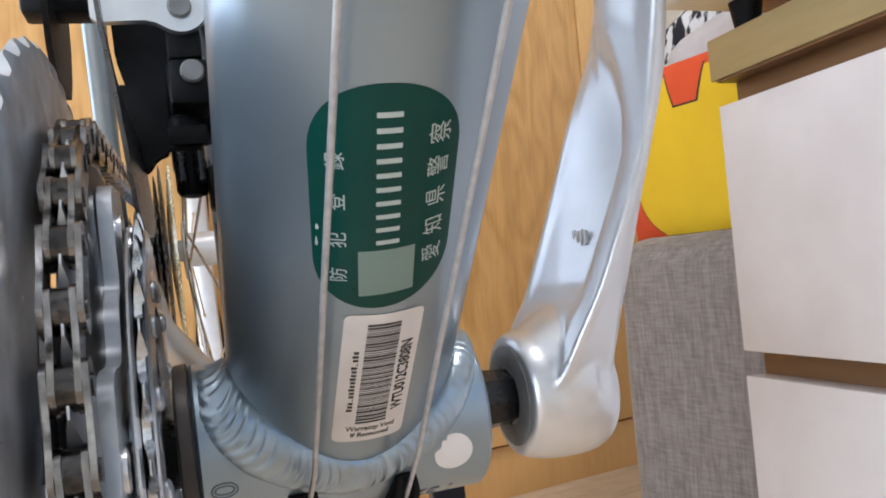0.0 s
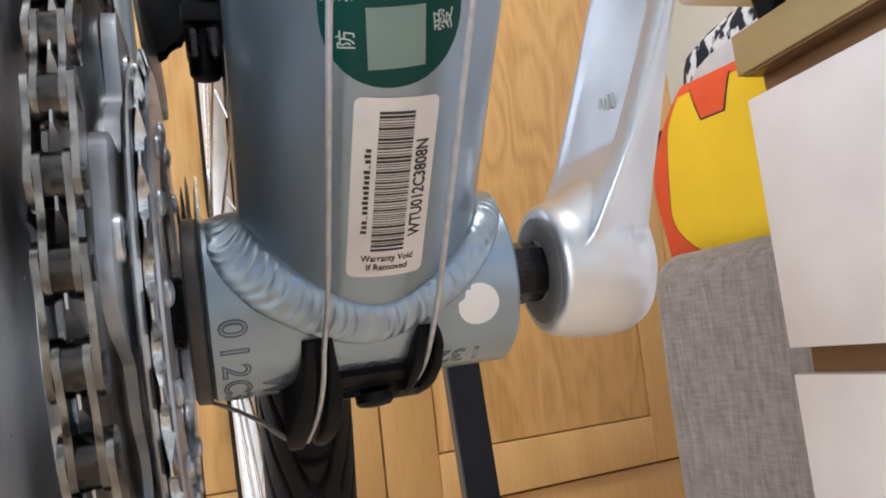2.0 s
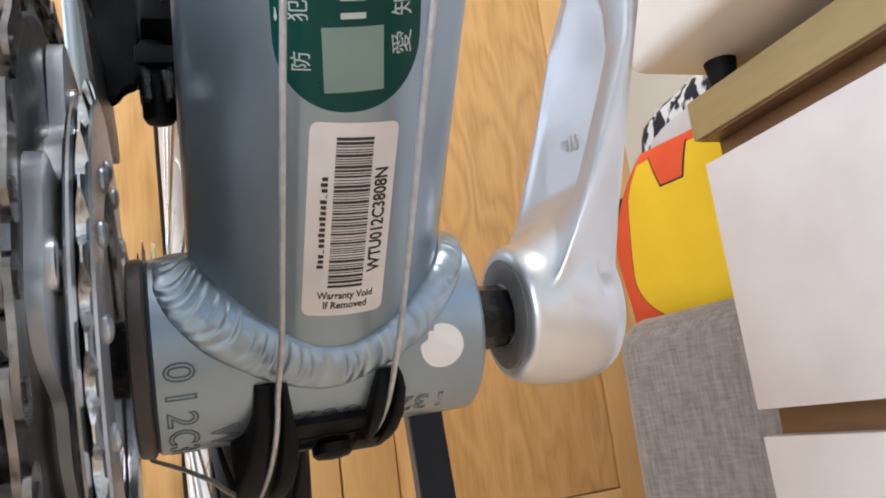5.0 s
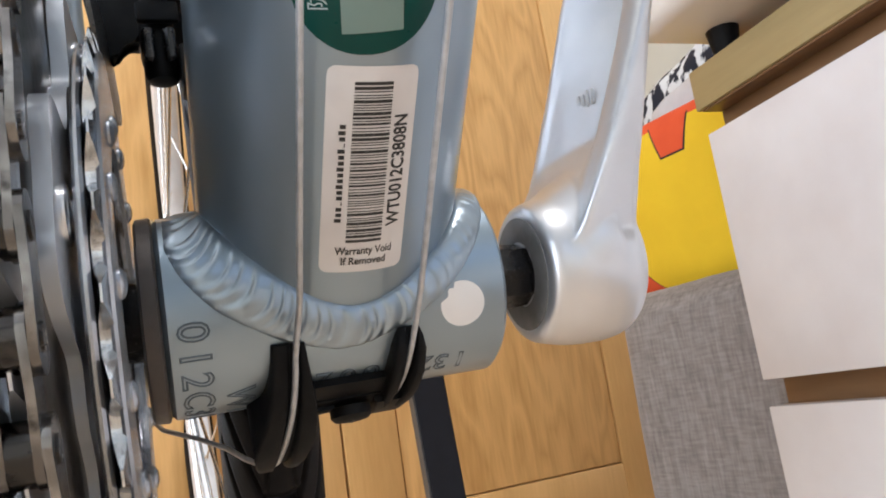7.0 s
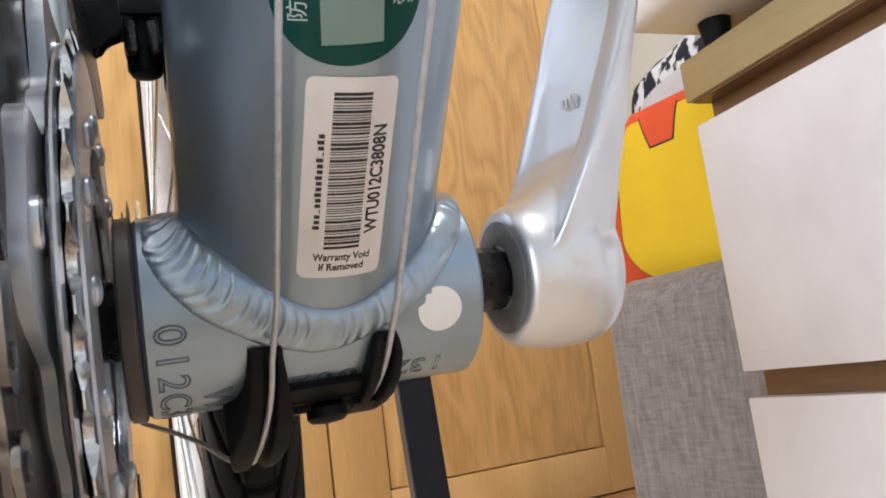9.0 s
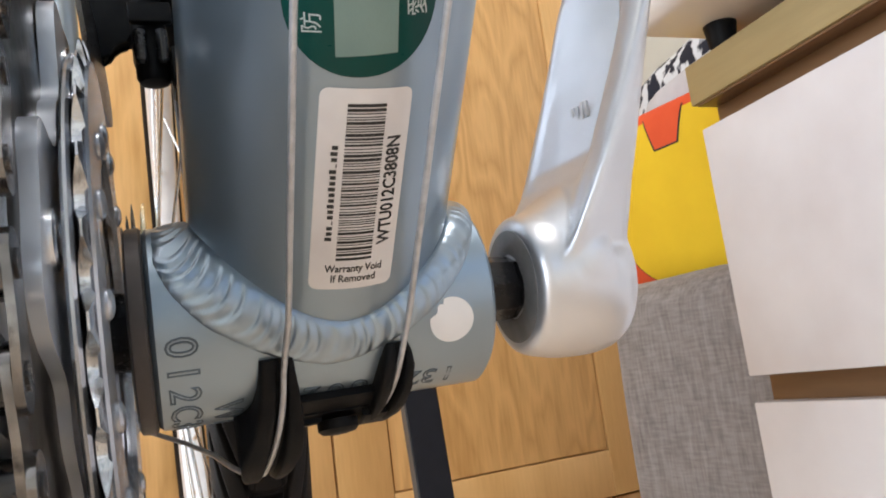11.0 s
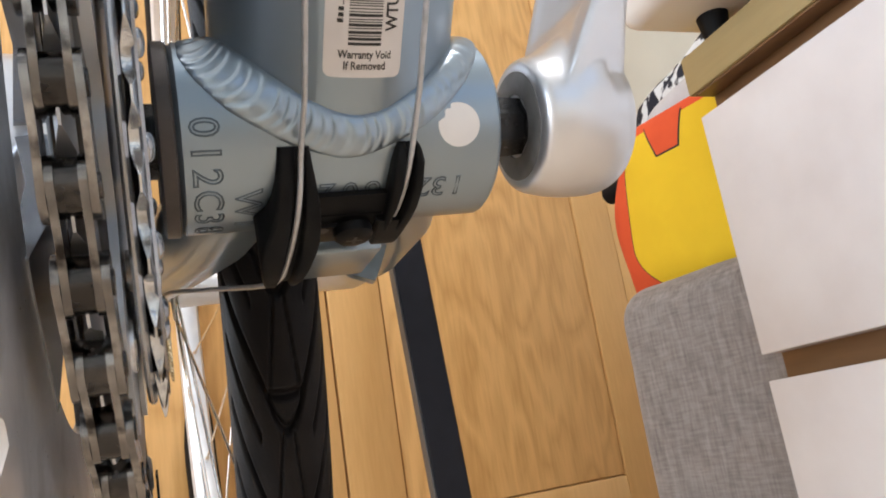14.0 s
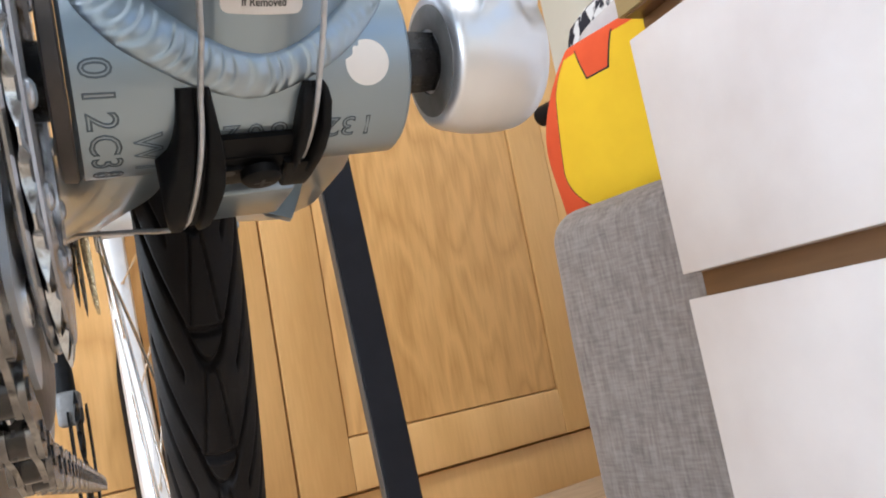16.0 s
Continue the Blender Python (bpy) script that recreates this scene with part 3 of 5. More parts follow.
def build_stickers(bike):
    turn_s, turn_l = radians(-4.4), radians(1.1)

    def sticker(a, s, h):
        return on_tube(-0.0016 + a * math.cos(turn_s) + s * math.sin(turn_s), 0.0461 + s * math.cos(turn_s) - a * math.sin(turn_s), h)

    def lab(a, s, h):
        return on_tube(0.0007 + a * math.cos(turn_l) + s * math.sin(turn_l), -0.0004 + s * math.cos(turn_l) - a * math.sin(turn_l), h)

    st = part("registration_sticker", rows_patch(bmesh.new(), rounded_rows(0.0484, 0.0262, 0.0130, 2.1), sticker, 0.00012, 26), GREEN, bike, "dark green rounded registration sticker")
    # the number is not lettered: one plain bar for each character
    for i in range(10):
        s = -0.0076 + 0.00292 * i
        bm = rows_patch(bmesh.new(), [(s - 0.0005, -0.0019, 0.0023), (s + 0.0005, -0.0019, 0.0023)], lambda a, q, h: sticker(a + 0.0002, q, h), 0.0002, 4)
        part("number_bar", bm, WHITEINK, st, "" if i else "pale bar in place of a number")
    # scuffed edge where the film has worn through
    for a, s, w, n in ((-0.0123, -0.0085, 0.0004, 0.0022), (-0.0121, -0.0048, 0.0005, 0.0013), (-0.0112, -0.0140, 0.0003, 0.0009)):
        bm = rows_patch(bmesh.new(), [(s, a, a + w * 0.3), (s + n * 0.3, a - w * 0.5, a + w), (s + n * 0.6, a - w * 0.2, a + w * 0.7), (s + n, a, a + w * 0.3)], sticker, 0.00018, 3)
        part("scuff", bm, WHITEINK, st, "pale worn scuff")
    bm = bmesh.new()
    rows_patch(bm, [(-0.0205, -0.0049, 0.0056), (-0.0094, -0.0049, 0.0056)], sticker, 0.0002, 12)
    part("pale_square", bm, MIDINK, st, "plain pale printed square")
    bm = bmesh.new()
    for i, ch in enumerate("愛知県警察"):
        s = -0.0128 + i * 0.0067
        add_text(bm, ch, 0.0044, lambda x, y, s=s: sticker(0.0094 - y, s + x, 0.0002))
    part("writing", bm, WHITEINK, st, "pale printed characters")
    bm = bmesh.new()
    for i, ch in enumerate("防犯登録"):
        s = -0.0150 + i * 0.0083
        add_text(bm, ch, 0.0036, lambda x, y, s=s: sticker(-0.0083 - y, s + x, 0.0002))
    part("writing", bm, WHITEINK, st, "pale printed characters")

    lb = part("barcode_label", rows_patch(bmesh.new(), rounded_rows(0.0408, 0.0166, 0.0016), lab, 0.00012, 20), LABEL, bike, "white paper barcode label with rounded corners")
    rnd = random.Random(11)
    s = -0.0138
    while s < 0.0178:
        w = rnd.choice((0.00022, 0.00022, 0.00045, 0.0006))
        part("barcode_stripe", rows_patch(bmesh.new(), [(s, -0.0035, 0.0034), (min(s + w, 0.0181), -0.0035, 0.0034)], lab, 0.0002, 8), INK, lb)
        s += w + rnd.choice((0.00024, 0.00024, 0.0004))
    bm = bmesh.new()
    add_text(bm, "WTU012C3808N", 0.0036, lambda x, y: lab(0.0056 - y, 0.0004 + x, 0.0002), fit=0.0224, bold=0.00010)
    part("writing", bm, INK, lb)
    bm = bmesh.new()
    add_text(bm, "Warranty Void", 0.0023, lambda x, y: lab(0.0002 + x, -0.0157 + y, 0.0002), fit=0.0112, bold=0.00005)
    add_text(bm, "If Removed", 0.0023, lambda x, y: lab(0.0002 + x, -0.0180 + y, 0.0002), fit=0.0088, bold=0.00005)
    part("writing", bm, INK, lb)
    # the maker's address is not lettered: a row of small bars
    for i in range(17):
        s = -0.0094 + i * 0.00116
        tall = (0.00105 if i % 3 else 0.00125) if i not in (3, 13) else 0.00022
        bm = rows_patch(bmesh.new(), [(s, -0.0052 - tall + 0.0006, -0.0052 + 0.0006), (s + 0.00078, -0.0052 - tall + 0.0006, -0.0052 + 0.0006)], lab, 0.0002, 3)
        part("address_bar", bm, INK, lb, "" if i else "small black bar in place of an address")


def build_shell_marks(shell):
    rs = RS
    def curved(x0, deg, h):
        # writing that runs round the shell, its top towards +x
        return lambda x, y, z: on_shell(x0 + y, deg - math.degrees(x / rs), rs + h + z * 0.7)
    for ch, deg in zip("012C38", (-19.9, -34.0, -48.2, -63.2, -78.0, -93.0)):
        bm = bmesh.new()
        add_text(bm, ch, 0.0082, curved(0.0040, deg + 3.0, 0.00004), stroke=0.00021)
        part("stamped_character", bm, STAMP_SHADE, shell)
    for ch, deg in zip("WT", (-66.0, -84.0)):
        bm = bmesh.new()
        add_text(bm, ch, 0.0078, curved(0.0120, deg + 1, 0.00004), stroke=0.00019)
        part("stamped_character", bm, STAMP_SHADE, shell)
    # characters stamped upside down along the shell
    for ch, x in (("1", 0.0588), ("3", 0.0543), ("2", 0.0506), ("8", 0.0388), ("0", 0.0338), ("2", 0.0288)):
        bm = bmesh.new()
        add_text(bm, ch, 0.0076, lambda u, w, q, x=x: on_shell(x - u, -60.0 - math.degrees(w / rs), rs + 0.00004 + q * 0.7), stroke=0.00019)
        part("stamped_character", bm, STAMP_SHADE, shell)
    # round white dot, its upper corner nicked by the weld
    bm = bmesh.new()
    ring = []
    for k in range(40):
        a = k * math.tau / 40
        r = 0.0049
        if 1.9 < a < 2.9:
            r = 0.0041 + 0.0004 * math.sin(9 * a)
        ring.append(on_shell(0.0583 + r * math.cos(a), -21.0 + math.degrees(r * math.sin(a) / rs), rs + 0.0001))
    mid = bm.verts.new(on_shell(0.0583, -21.0, rs + 0.0001))
    vs = [bm.verts.new(p) for p in ring]
    inner = [bm.verts.new(on_shell(0.0583 + 0.0025 * math.cos(k * math.tau / 40), -21.0 + math.degrees(0.0025 * math.sin(k * math.tau / 40) / rs), rs + 0.0001)) for k in range(40)]
    for k in range(40):
        bm.faces.new((vs[k], vs[(k + 1) % 40], inner[(k + 1) % 40], inner[k]))
        bm.faces.new((inner[k], inner[(k + 1) % 40], mid))
    part("dot_sticker", bm, DOT, shell, "round white dot sticker")


def shell_block(bm, x0, x1, d0, d1, r0, r1, n=14, x0b=None, x1b=None, r1b=None):
    """A block wrapped round the shell from angle d0 to d1; its far end may differ."""
    rows = []
    for i in range(n + 1):
        f = i / n
        xa = x0 + ((x0b if x0b is not None else x0) - x0) * f
        xb = x1 + ((x1b if x1b is not None else x1) - x1) * f
        ro = r1 + ((r1b if r1b is not None else r1) - r1) * f
        d = d0 + (d1 - d0) * f
        e = 0.0005
        rows.append([on_shell(xa, d, r0), on_shell(xa, d, ro - e), on_shell(xa + e, d, ro), on_shell(xb - e, d, ro), on_shell(xb, d, ro - e), on_shell(xb, d, r0)])
    return loft(bm, rows)


def channel(bm, stations, r0):
    """A grooved block that follows the shell: (angle, left, right, groove from, groove to, top, groove bed)."""
    rows = []
    for d, xl, xr, g0, g1, ro, rg in stations:
        e = 0.0004
        rows.append([on_shell(x, d, r) for x, r in ((xl, r0), (xl, ro - 2 * e), (xl + e, ro - e * 0.4), (xl + 2.5 * e, ro), (g0 - e, ro), (g0, ro - e), (g0 + e * 0.5, rg), (g1 - e * 0.5, rg), (g1, ro - e), (g1 + e, ro), (xr - 2 * e, ro), (xr - e * 0.5, ro - e * 0.5), (xr, ro - 2 * e), (xr, r0))])
    return loft(bm, rows)


def build_guide(bike):
    r0 = RS + 0.0001
    bm = shell_block(bmesh.new(), 0.0255, 0.0425, -59, -100, r0, 0.0229, 14, 0.0250, 0.0425, 0.0242)
    g = part("cable_guide", bm, BLACK, bike, "black plastic cable guide screwed under the shell")
    part("channel", channel(bmesh.new(), ((-29.5, 0.0181, 0.0247, 0.0215, 0.0233, 0.0222, 0.0214), (-38, 0.0179, 0.0250, 0.0213, 0.0233, 0.0233, 0.0220), (-48, 0.0175, 0.0256, 0.0210, 0.0233, 0.0248, 0.0231), (-58, 0.0168, 0.0262, 0.0205, 0.0231, 0.0266, 0.0246), (-66, 0.0158, 0.0263, 0.0198, 0.0227, 0.0286, 0.0264), (-72, 0.0142, 0.0260, 0.0190, 0.0222, 0.0305, 0.0283), (-76, 0.0133, 0.0253, 0.0185, 0.0217, 0.0319, 0.0297), (-83, 0.0136, 0.0240, 0.0180, 0.0211, 0.0336, 0.0316), (-90, 0.0141, 0.0229, 0.0176, 0.0206, 0.0346, 0.0330), (-96, 0.0146, 0.0222, 0.0174, 0.0202, 0.0346, 0.0334)), r0), BLACK, g, sharp=50)
    part("channel", channel(bmesh.new(), ((-29.5, 0.0438, 0.0482, 0.0452, 0.0470, 0.0224, 0.0216), (-33, 0.0432, 0.0487, 0.0452, 0.0472, 0.0238, 0.0220), (-39, 0.0425, 0.0491, 0.0450, 0.0472, 0.0250, 0.0225), (-52, 0.0418, 0.0489, 0.0444, 0.0468, 0.0257, 0.0229), (-64, 0.0415, 0.0482, 0.0436, 0.0459, 0.0260, 0.0230), (-73, 0.0414, 0.0474, 0.0428, 0.0451, 0.0262, 0.0232), (-82, 0.0416, 0.0466, 0.0423, 0.0444, 0.0262, 0.0236)), r0), BLACK, g, sharp=50)
    part("tail_block", shell_block(bmesh.new(), 0.0396, 0.0476, -74, -98, r0, 0.0254, 10, 0.0400, 0.0462, 0.0268), BLACK, g)
    part("screw_seat", shell_block(bmesh.new(), 0.0262, 0.0415, -72, -104, r0, 0.0236, 14, 0.0262, 0.0415, 0.0250), BLACK, g)
    part("under_rib", shell_block(bmesh.new(), 0.0250, 0.0312, -78, -86, r0, 0.0248, 6), BLACK, g)
    bm = bmesh.new()
    c, up = on_shell(0.0347, -82, 0.0256), (on_shell(0, -83, 1) - on_shell(0, -83, 0)).normalized()
    sweep(bm, [c - up * 0.001, c + up * 0.0010, c + up * 0.0018, c + up * 0.0021], [0.0044, 0.0044, 0.0036, 0.0016], 28)
    sc = part("screw", bm, BLACK, g, "dark cross-head screw")
    bm = bmesh.new()
    t = up.cross(Vector((1, 0, 0))).normalized()
    for a, b in ((Vector((1, 0, 0)), t), (t, Vector((1, 0, 0)))):
        o = c + up * 0.00215
        q = [o + a * 0.0019 + b * 0.0004, o - a * 0.0019 + b * 0.0004, o - a * 0.0019 - b * 0.0004, o + a * 0.0019 - b * 0.0004]
        bm.faces.new([bm.verts.new(p) for p in q])
    part("cross_slot", bm, INK, sc)
    bm = bmesh.new()
    c2 = on_shell(0.0279, -81, 0.02500)
    bm.faces.new([bm.verts.new(c2 + 0.0014 * (math.cos(k * math.tau / 20) * Vector((1, 0, 0)) + math.sin(k * math.tau / 20) * t)) for k in range(20)])
    part("screw_hole", bm, INK, g)
    # two inner wires: down the tube, round the guide, off to the derailleurs
    up_l = TA + TN * 0.0310 + TD * 0.30 + TX * -0.0140
    up_r = TA + TN * 0.0310 + TD * 0.30 + TX * 0.0118
    left = [up_l, TA + TN * 0.0328 + TD * -0.020 + TX * -0.0124]
    left += [on_shell(0.0224 - 0.0042 * f * f, -30 - 62 * f, 0.0236 + 0.0030 * f + 0.0072 * f * f) for f in (0.05, 0.2, 0.35, 0.5, 0.65, 0.8, 1.0)]
    left += [(0.0146, 0.2115, 0.2622), (0.0085, 0.2330, 0.2678), (-0.0080, 0.2620, 0.2755), (-0.024, 0.46, 0.306)]
    right = [up_r, TA + TN * 0.0328 + TD * -0.018 + TX * 0.0113]
    right += [on_shell(0.0463 - 0.0030 * f, -30 - 52 * f, 0.0243 - 0.0002 * f) for f in (0.05, 0.25, 0.5, 0.75, 1.0)]
    right += [(0.0428, 0.210, 0.2705), (0.0425, 0.222, 0.280)]

    def smooth(pts):
        pts = [Vector(p) for p in pts]
        out = [pts[0]]
        for i in range(1, len(pts) - 1):
            for f in (-0.25, 0.0, 0.25):
                a = pts[i] + (pts[i - 1] - pts[i]) * 0.25 if f < 0 else pts[i] + (pts[i + 1] - pts[i]) * 0.25
                out.append(a if f else (pts[i] * 0.75 + pts[i - 1] * 0.125 + pts[i + 1] * 0.125))
        return out + [pts[-1]]

    part("cable", sweep(bmesh.new(), smooth(left), 0.00062, 10), CABLE, bike, "bare steel gear cable")
    part("cable", sweep(bmesh.new(), smooth(right), 0.00062, 10), CABLE, bike, "bare steel gear cable")


def crank_mesh():
    """The left crank: boss about the spindle and a hollow-backed arm that points up."""
    bm = bmesh.new()
    rows = []
    # height, half width, back inner edge, front ridge, outer edge, hollow, width of the front lip
    for z, h, xl, xm, xr, rec, lip in ((-0.004, 0.0166, 0.0842, 0.0846, 0.1080, 0.0, 0.006), (0.010, 0.0188, 0.0880, 0.0918, 0.1096, 0.0, 0.0065), (0.0145, 0.0192, 0.0893, 0.0940, 0.1104, 0.0, 0.007), (0.0212, 0.0198, 0.0933, 0.0973, 0.1114, 0.0004, 0.0085), (0.0245, 0.0201, 0.0955, 0.0990, 0.1122, 0.0016, 0.009), (0.029, 0.0203, 0.0974, 0.1012, 0.1132, 0.0036, 0.0095), (0.050, 0.0203, 0.1048, 0.1097, 0.1181, 0.0042, 0.0098), (0.062, 0.0201, 0.1086, 0.1143, 0.1213, 0.0040, 0.0105), (0.074, 0.0197, 0.1122, 0.1166, 0.1246, 0.0036, 0.0130), (0.084, 0.0194, 0.1150, 0.1180, 0.1268, 0.0026, 0.0175), (0.093, 0.0191, 0.1168, 0.1192, 0.1278, 0.0010, 0.022), (0.102, 0.0188, 0.1180, 0.1202, 0.1285, 0.0, 0.024), (0.15, 0.0179, 0.1218, 0.1238, 0.1316, 0.0, 0.024), (0.185, 0.0175, 0.1236, 0.1256, 0.1334, 0.0, 0.024)):
        c = -0.17 * z
        g = xm - xl
        k = min(1.0, rec / 0.004)
        back = 0.0038 * min(1.0, max(0.0, (z - 0.078) / 0.02))
        deep = xl + (g * (1 - lip / (2 * h)) - back * 0.3) * (1 - k) + (g * 0.92 + 0.0022) * k
        pts = [(xm, -h), (xm - 0.06 * g * (1 + k), -h + lip * 0.4), (deep - 0.0026 * k, -h + lip * 0.80), (deep, -h + lip + 0.0012), (xl + (deep - xl) * 0.6 + back * 0.3, -h + lip + 0.4 * (2 * h - lip)), (xl + (deep - xl) * 0.2 + back * 0.7, h - 0.0066), (xl + 0.0003 + back, h - 0.0036), (xl + 0.0002 + back, h - 0.0016), (xl + 0.0016 + back, h), (xl + 0.0055, h + 0.0004), (xr - 0.003, h - 0.004), (xr, h - 0.009), (xr, -h + 0.0090), (xr - 0.0012, -h + 0.0052), (xr - 0.0042, -h + 0.0016), (xm + 0.0022, -h - 0.0004)]
        rows.append([(p[0], YC + c + p[1], ZC + z) for p in pts])
    loft(bm, rows)
    prof = [(0.0823, 0.0140), (0.0824, 0.0156), (0.0831, 0.0166), (0.0846, 0.0173), (0.0872, 0.0179), (0.0902, 0.0186), (0.0950, 0.0190), (0.1000, 0.0190), (0.1045, 0.0183), (0.1075, 0.0166), (0.1088, 0.0136), (0.1092, 0.0080), (0.1092, 0.0005), (0.0823, 0.0005)]
    turned(bm, prof, (YC, ZC), 96)
    # shoulder: a slanted cone from the washer's rim up into the arm
    cone = []
    for x, up, r in ((0.0845, 0.0, 0.0168), (0.0868, 0.0003, 0.0173), (0.0898, 0.0012, 0.0181), (0.0926, 0.0024, 0.0188), (0.0961, 0.0036, 0.0193), (0.1000, 0.0036, 0.0193)):
        cone.append([(x, YC - 0.17 * up + r * math.cos(k * math.tau / 72), ZC + up + r * math.sin(k * math.tau / 72)) for k in range(72)])
    loft(bm, cone)
    return bm


def build_crank(bike):
    ob = part("crank_arm", crank_mesh(), ALLOY, bike, "satin silver forged crank arm with a hollow back", sharp=180)
    rm = ob.modifiers.new("blend", "REMESH")
    rm.mode, rm.voxel_size, rm.use_smooth_shade = "VOXEL", 0.0006, True
    sm = ob.modifiers.new("soften", "SMOOTH")
    sm.factor, sm.iterations = 0.6, 14
    part("crank_washer", turned(bmesh.new(), [(0.0818, 0.0130), (0.0822, 0.0138), (0.0836, 0.0138), (0.0836, 0.0078), (0.0818, 0.0080)], (YC, ZC), 64), GREYPLATE, bike, "flat grey washer face of the crank")
    # embossed mark that cannot be read: short raised bars
    bm = bmesh.new()
    for i in range(4):
        y = 0.1985 - i * 0.0021
        x = 0.1057
        box(bm, x - 0.0005, x + 0.0006, y - 0.0006, y + 0.0006, 0.3340, 0.3385 - 0.0004 * (i % 2), 0.0002, 1)
    part("embossed_mark", bm, ALLOY, ob, "small raised bars")


def ring_mesh(teeth, thick, inner_r, tall=1.0):
    """A chainring about the origin in the y-z plane."""
    pr = 0.0127 / (2 * math.sin(math.pi / teeth))
    out = []
    for i in range(teeth):
        for f, r in ((-0.5, -0.0030), (-0.36, -0.0024), (-0.22, 0.0002), (-0.1, 0.0034), (0.1, 0.0036), (0.22, 0.0002), (0.36, -0.0024)):
            a = (i + f) * math.tau / teeth
            out.append((a, pr + (r * (0.4 if tall < 0.5 else 1.0) if r < 0.001 else r * tall), 0.16 if r > 0.003 else (0.6 if r > 0 else 1.0)))
    bm = bmesh.new()
    loops = []
    specs = [(None, 0.5), (pr - 0.0042, 0.5), (pr - 0.0048, 0.5), (inner_r + 0.004, 0.5), (inner_r, 0.5 - 0.15), (inner_r, -0.35), (inner_r + 0.004, -0.5), (pr - 0.0048, -0.5), (pr - 0.0042, -0.5), (None, -0.5)]
    for r_fix, xf in specs:
        loop = []
        for a, r, nar in out:
            rr = r if r_fix is None else r_fix
            k = nar if r_fix is None else 1.0
            loop.append(bm.verts.new((thick * xf * k, -rr * math.cos(a), rr * math.sin(a))))
        loops.append(loop)
    n = len(out)
    for a, b in zip(loops, loops[1:] + loops[:1]):
        for k in range(n):
            bm.faces.new((a[k], a[(k + 1) % n], b[(k + 1) % n], b[k]))
    return bm, pr


RINGS_X = (-0.0080, -0.0168, -0.0254)


def build_drive(bike):
    cs = part("crank_spider", turned(bmesh.new(), [(-0.0300, 0.0165), (-0.0285, 0.0185), (-0.0150, 0.0200), (-0.0138, 0.0185), (-0.0138, 0.0092), (-0.0300, 0.0092)], (YC, ZC), 64), RING, bike, "grey alloy crank spider")
    for teeth, x, th, inner, mat, rot in ((28, RINGS_X[0], 0.0022, 0.0370, INNER_RING, 4), (38, RINGS_X[1], 0.0024, 0.0320, RING, 2.2), (48, RINGS_X[2], 0.0034, 0.0595, RING, 1.0)):
        bm, _ = ring_mesh(teeth, th, inner, 0.3 if teeth == 48 else 0.6)
        m = Matrix.Translation((x, YC, ZC)) @ pose(0, 0, 0, rot, -1.2 if teeth == 38 else 0, 0)
        ring = part("chainring", bm, mat, bike, "worn toothed chainring", m)
        if teeth == 38:
            # added disc, coloured dark for the shade seen between the chain plates
            part("ring_body", turned(bmesh.new(), [(-0.0024, 0.034), (-0.0024, 0.0690), (-0.0018, 0.0704), (0.0018, 0.0704), (0.0024, 0.0690), (0.0024, 0.034)], (0, 0), 96), SPROCKET, ring, "dark disc added behind the teeth", m)
        if teeth == 28:
            for k in range(5):
                a = radians(k * 72 + 20)
                bm = bmesh.new()
                sweep(bm, [(0.0015, -0.042 * math.cos(a), 0.042 * math.sin(a)), (-0.004, -0.042 * math.cos(a), 0.042 * math.sin(a))], 0.0038, 16)
                part("ring_bolt", bm, INNER_RING, ring, "", m)
    # plain spacer discs between the rings, seen on edge
    for x0, x1, r0, r1 in ((RINGS_X[0] + 0.0004, RINGS_X[0] + 0.0014, 0.0360, 0.0548), (-0.0108, -0.0093, 0.030, 0.0560)):
        e = 0.0005
        disc = part("spacer_disc", turned(bmesh.new(), [(x0, r0), (x0, r1 - e), (x0 + e, r1), (x1 - e, r1), (x1, r1 - e), (x1, r0)], (YC, ZC), 120), FLANK, cs, "smooth grey spacer disc")
        if r0 > 0.035:
            # small rivets round the face of the innermost disc
            for k in range(14):
                a = radians(k * 25.7 + 78)
                c = Vector((0, YC - 0.0405 * math.cos(a), ZC + 0.0405 * math.sin(a)))
                part("rivet", sweep(bmesh.new(), [c + Vector((x1 + q, 0, 0)) for q in (-0.0005, 0.0004, 0.0009, 0.0012, 0.0013)], [0.0026, 0.0026, 0.0021, 0.0012, 0.0003], 14), FLANK, disc)
    # scalloped carrier between the middle and the inner ring
    bm = bmesh.new()
    lobes = []
    for k in range(150):
        a = k * math.tau / 150
        lobes.append((a, 0.0570 + 0.0085 * math.tanh(2.5 * math.cos(5 * a - 0.785)) + 0.0012 * math.cos(15 * a)))
    slab(bm, lobes, lambda p, h: (-0.0152 + h, YC - p[1] * math.cos(p[0]), ZC + p[1] * math.sin(p[0])), 0.0030)
    bmesh.ops.bevel(bm, geom=[e for e in bm.edges if e.calc_face_angle(0) > 1.2], offset=0.0006, segments=2, affect="EDGES")
    carrier = part("carrier_plate", bm, CARRIER, cs, "pale smooth scalloped carrier plate")
    for k in range(5):
        a = 0.157 + k * math.tau / 5
        c = Vector((0, YC - 0.0545 * math.cos(a), ZC + 0.0545 * math.sin(a)))
        part("ring_bolt", sweep(bmesh.new(), [c + Vector((-0.0125, 0, 0)), c + Vector((-0.0116, 0, 0)), c + Vector((-0.0113, 0, 0))], [0.0046, 0.0046, 0.0038], 24), POLISHED, carrier, "bright ring bolt")
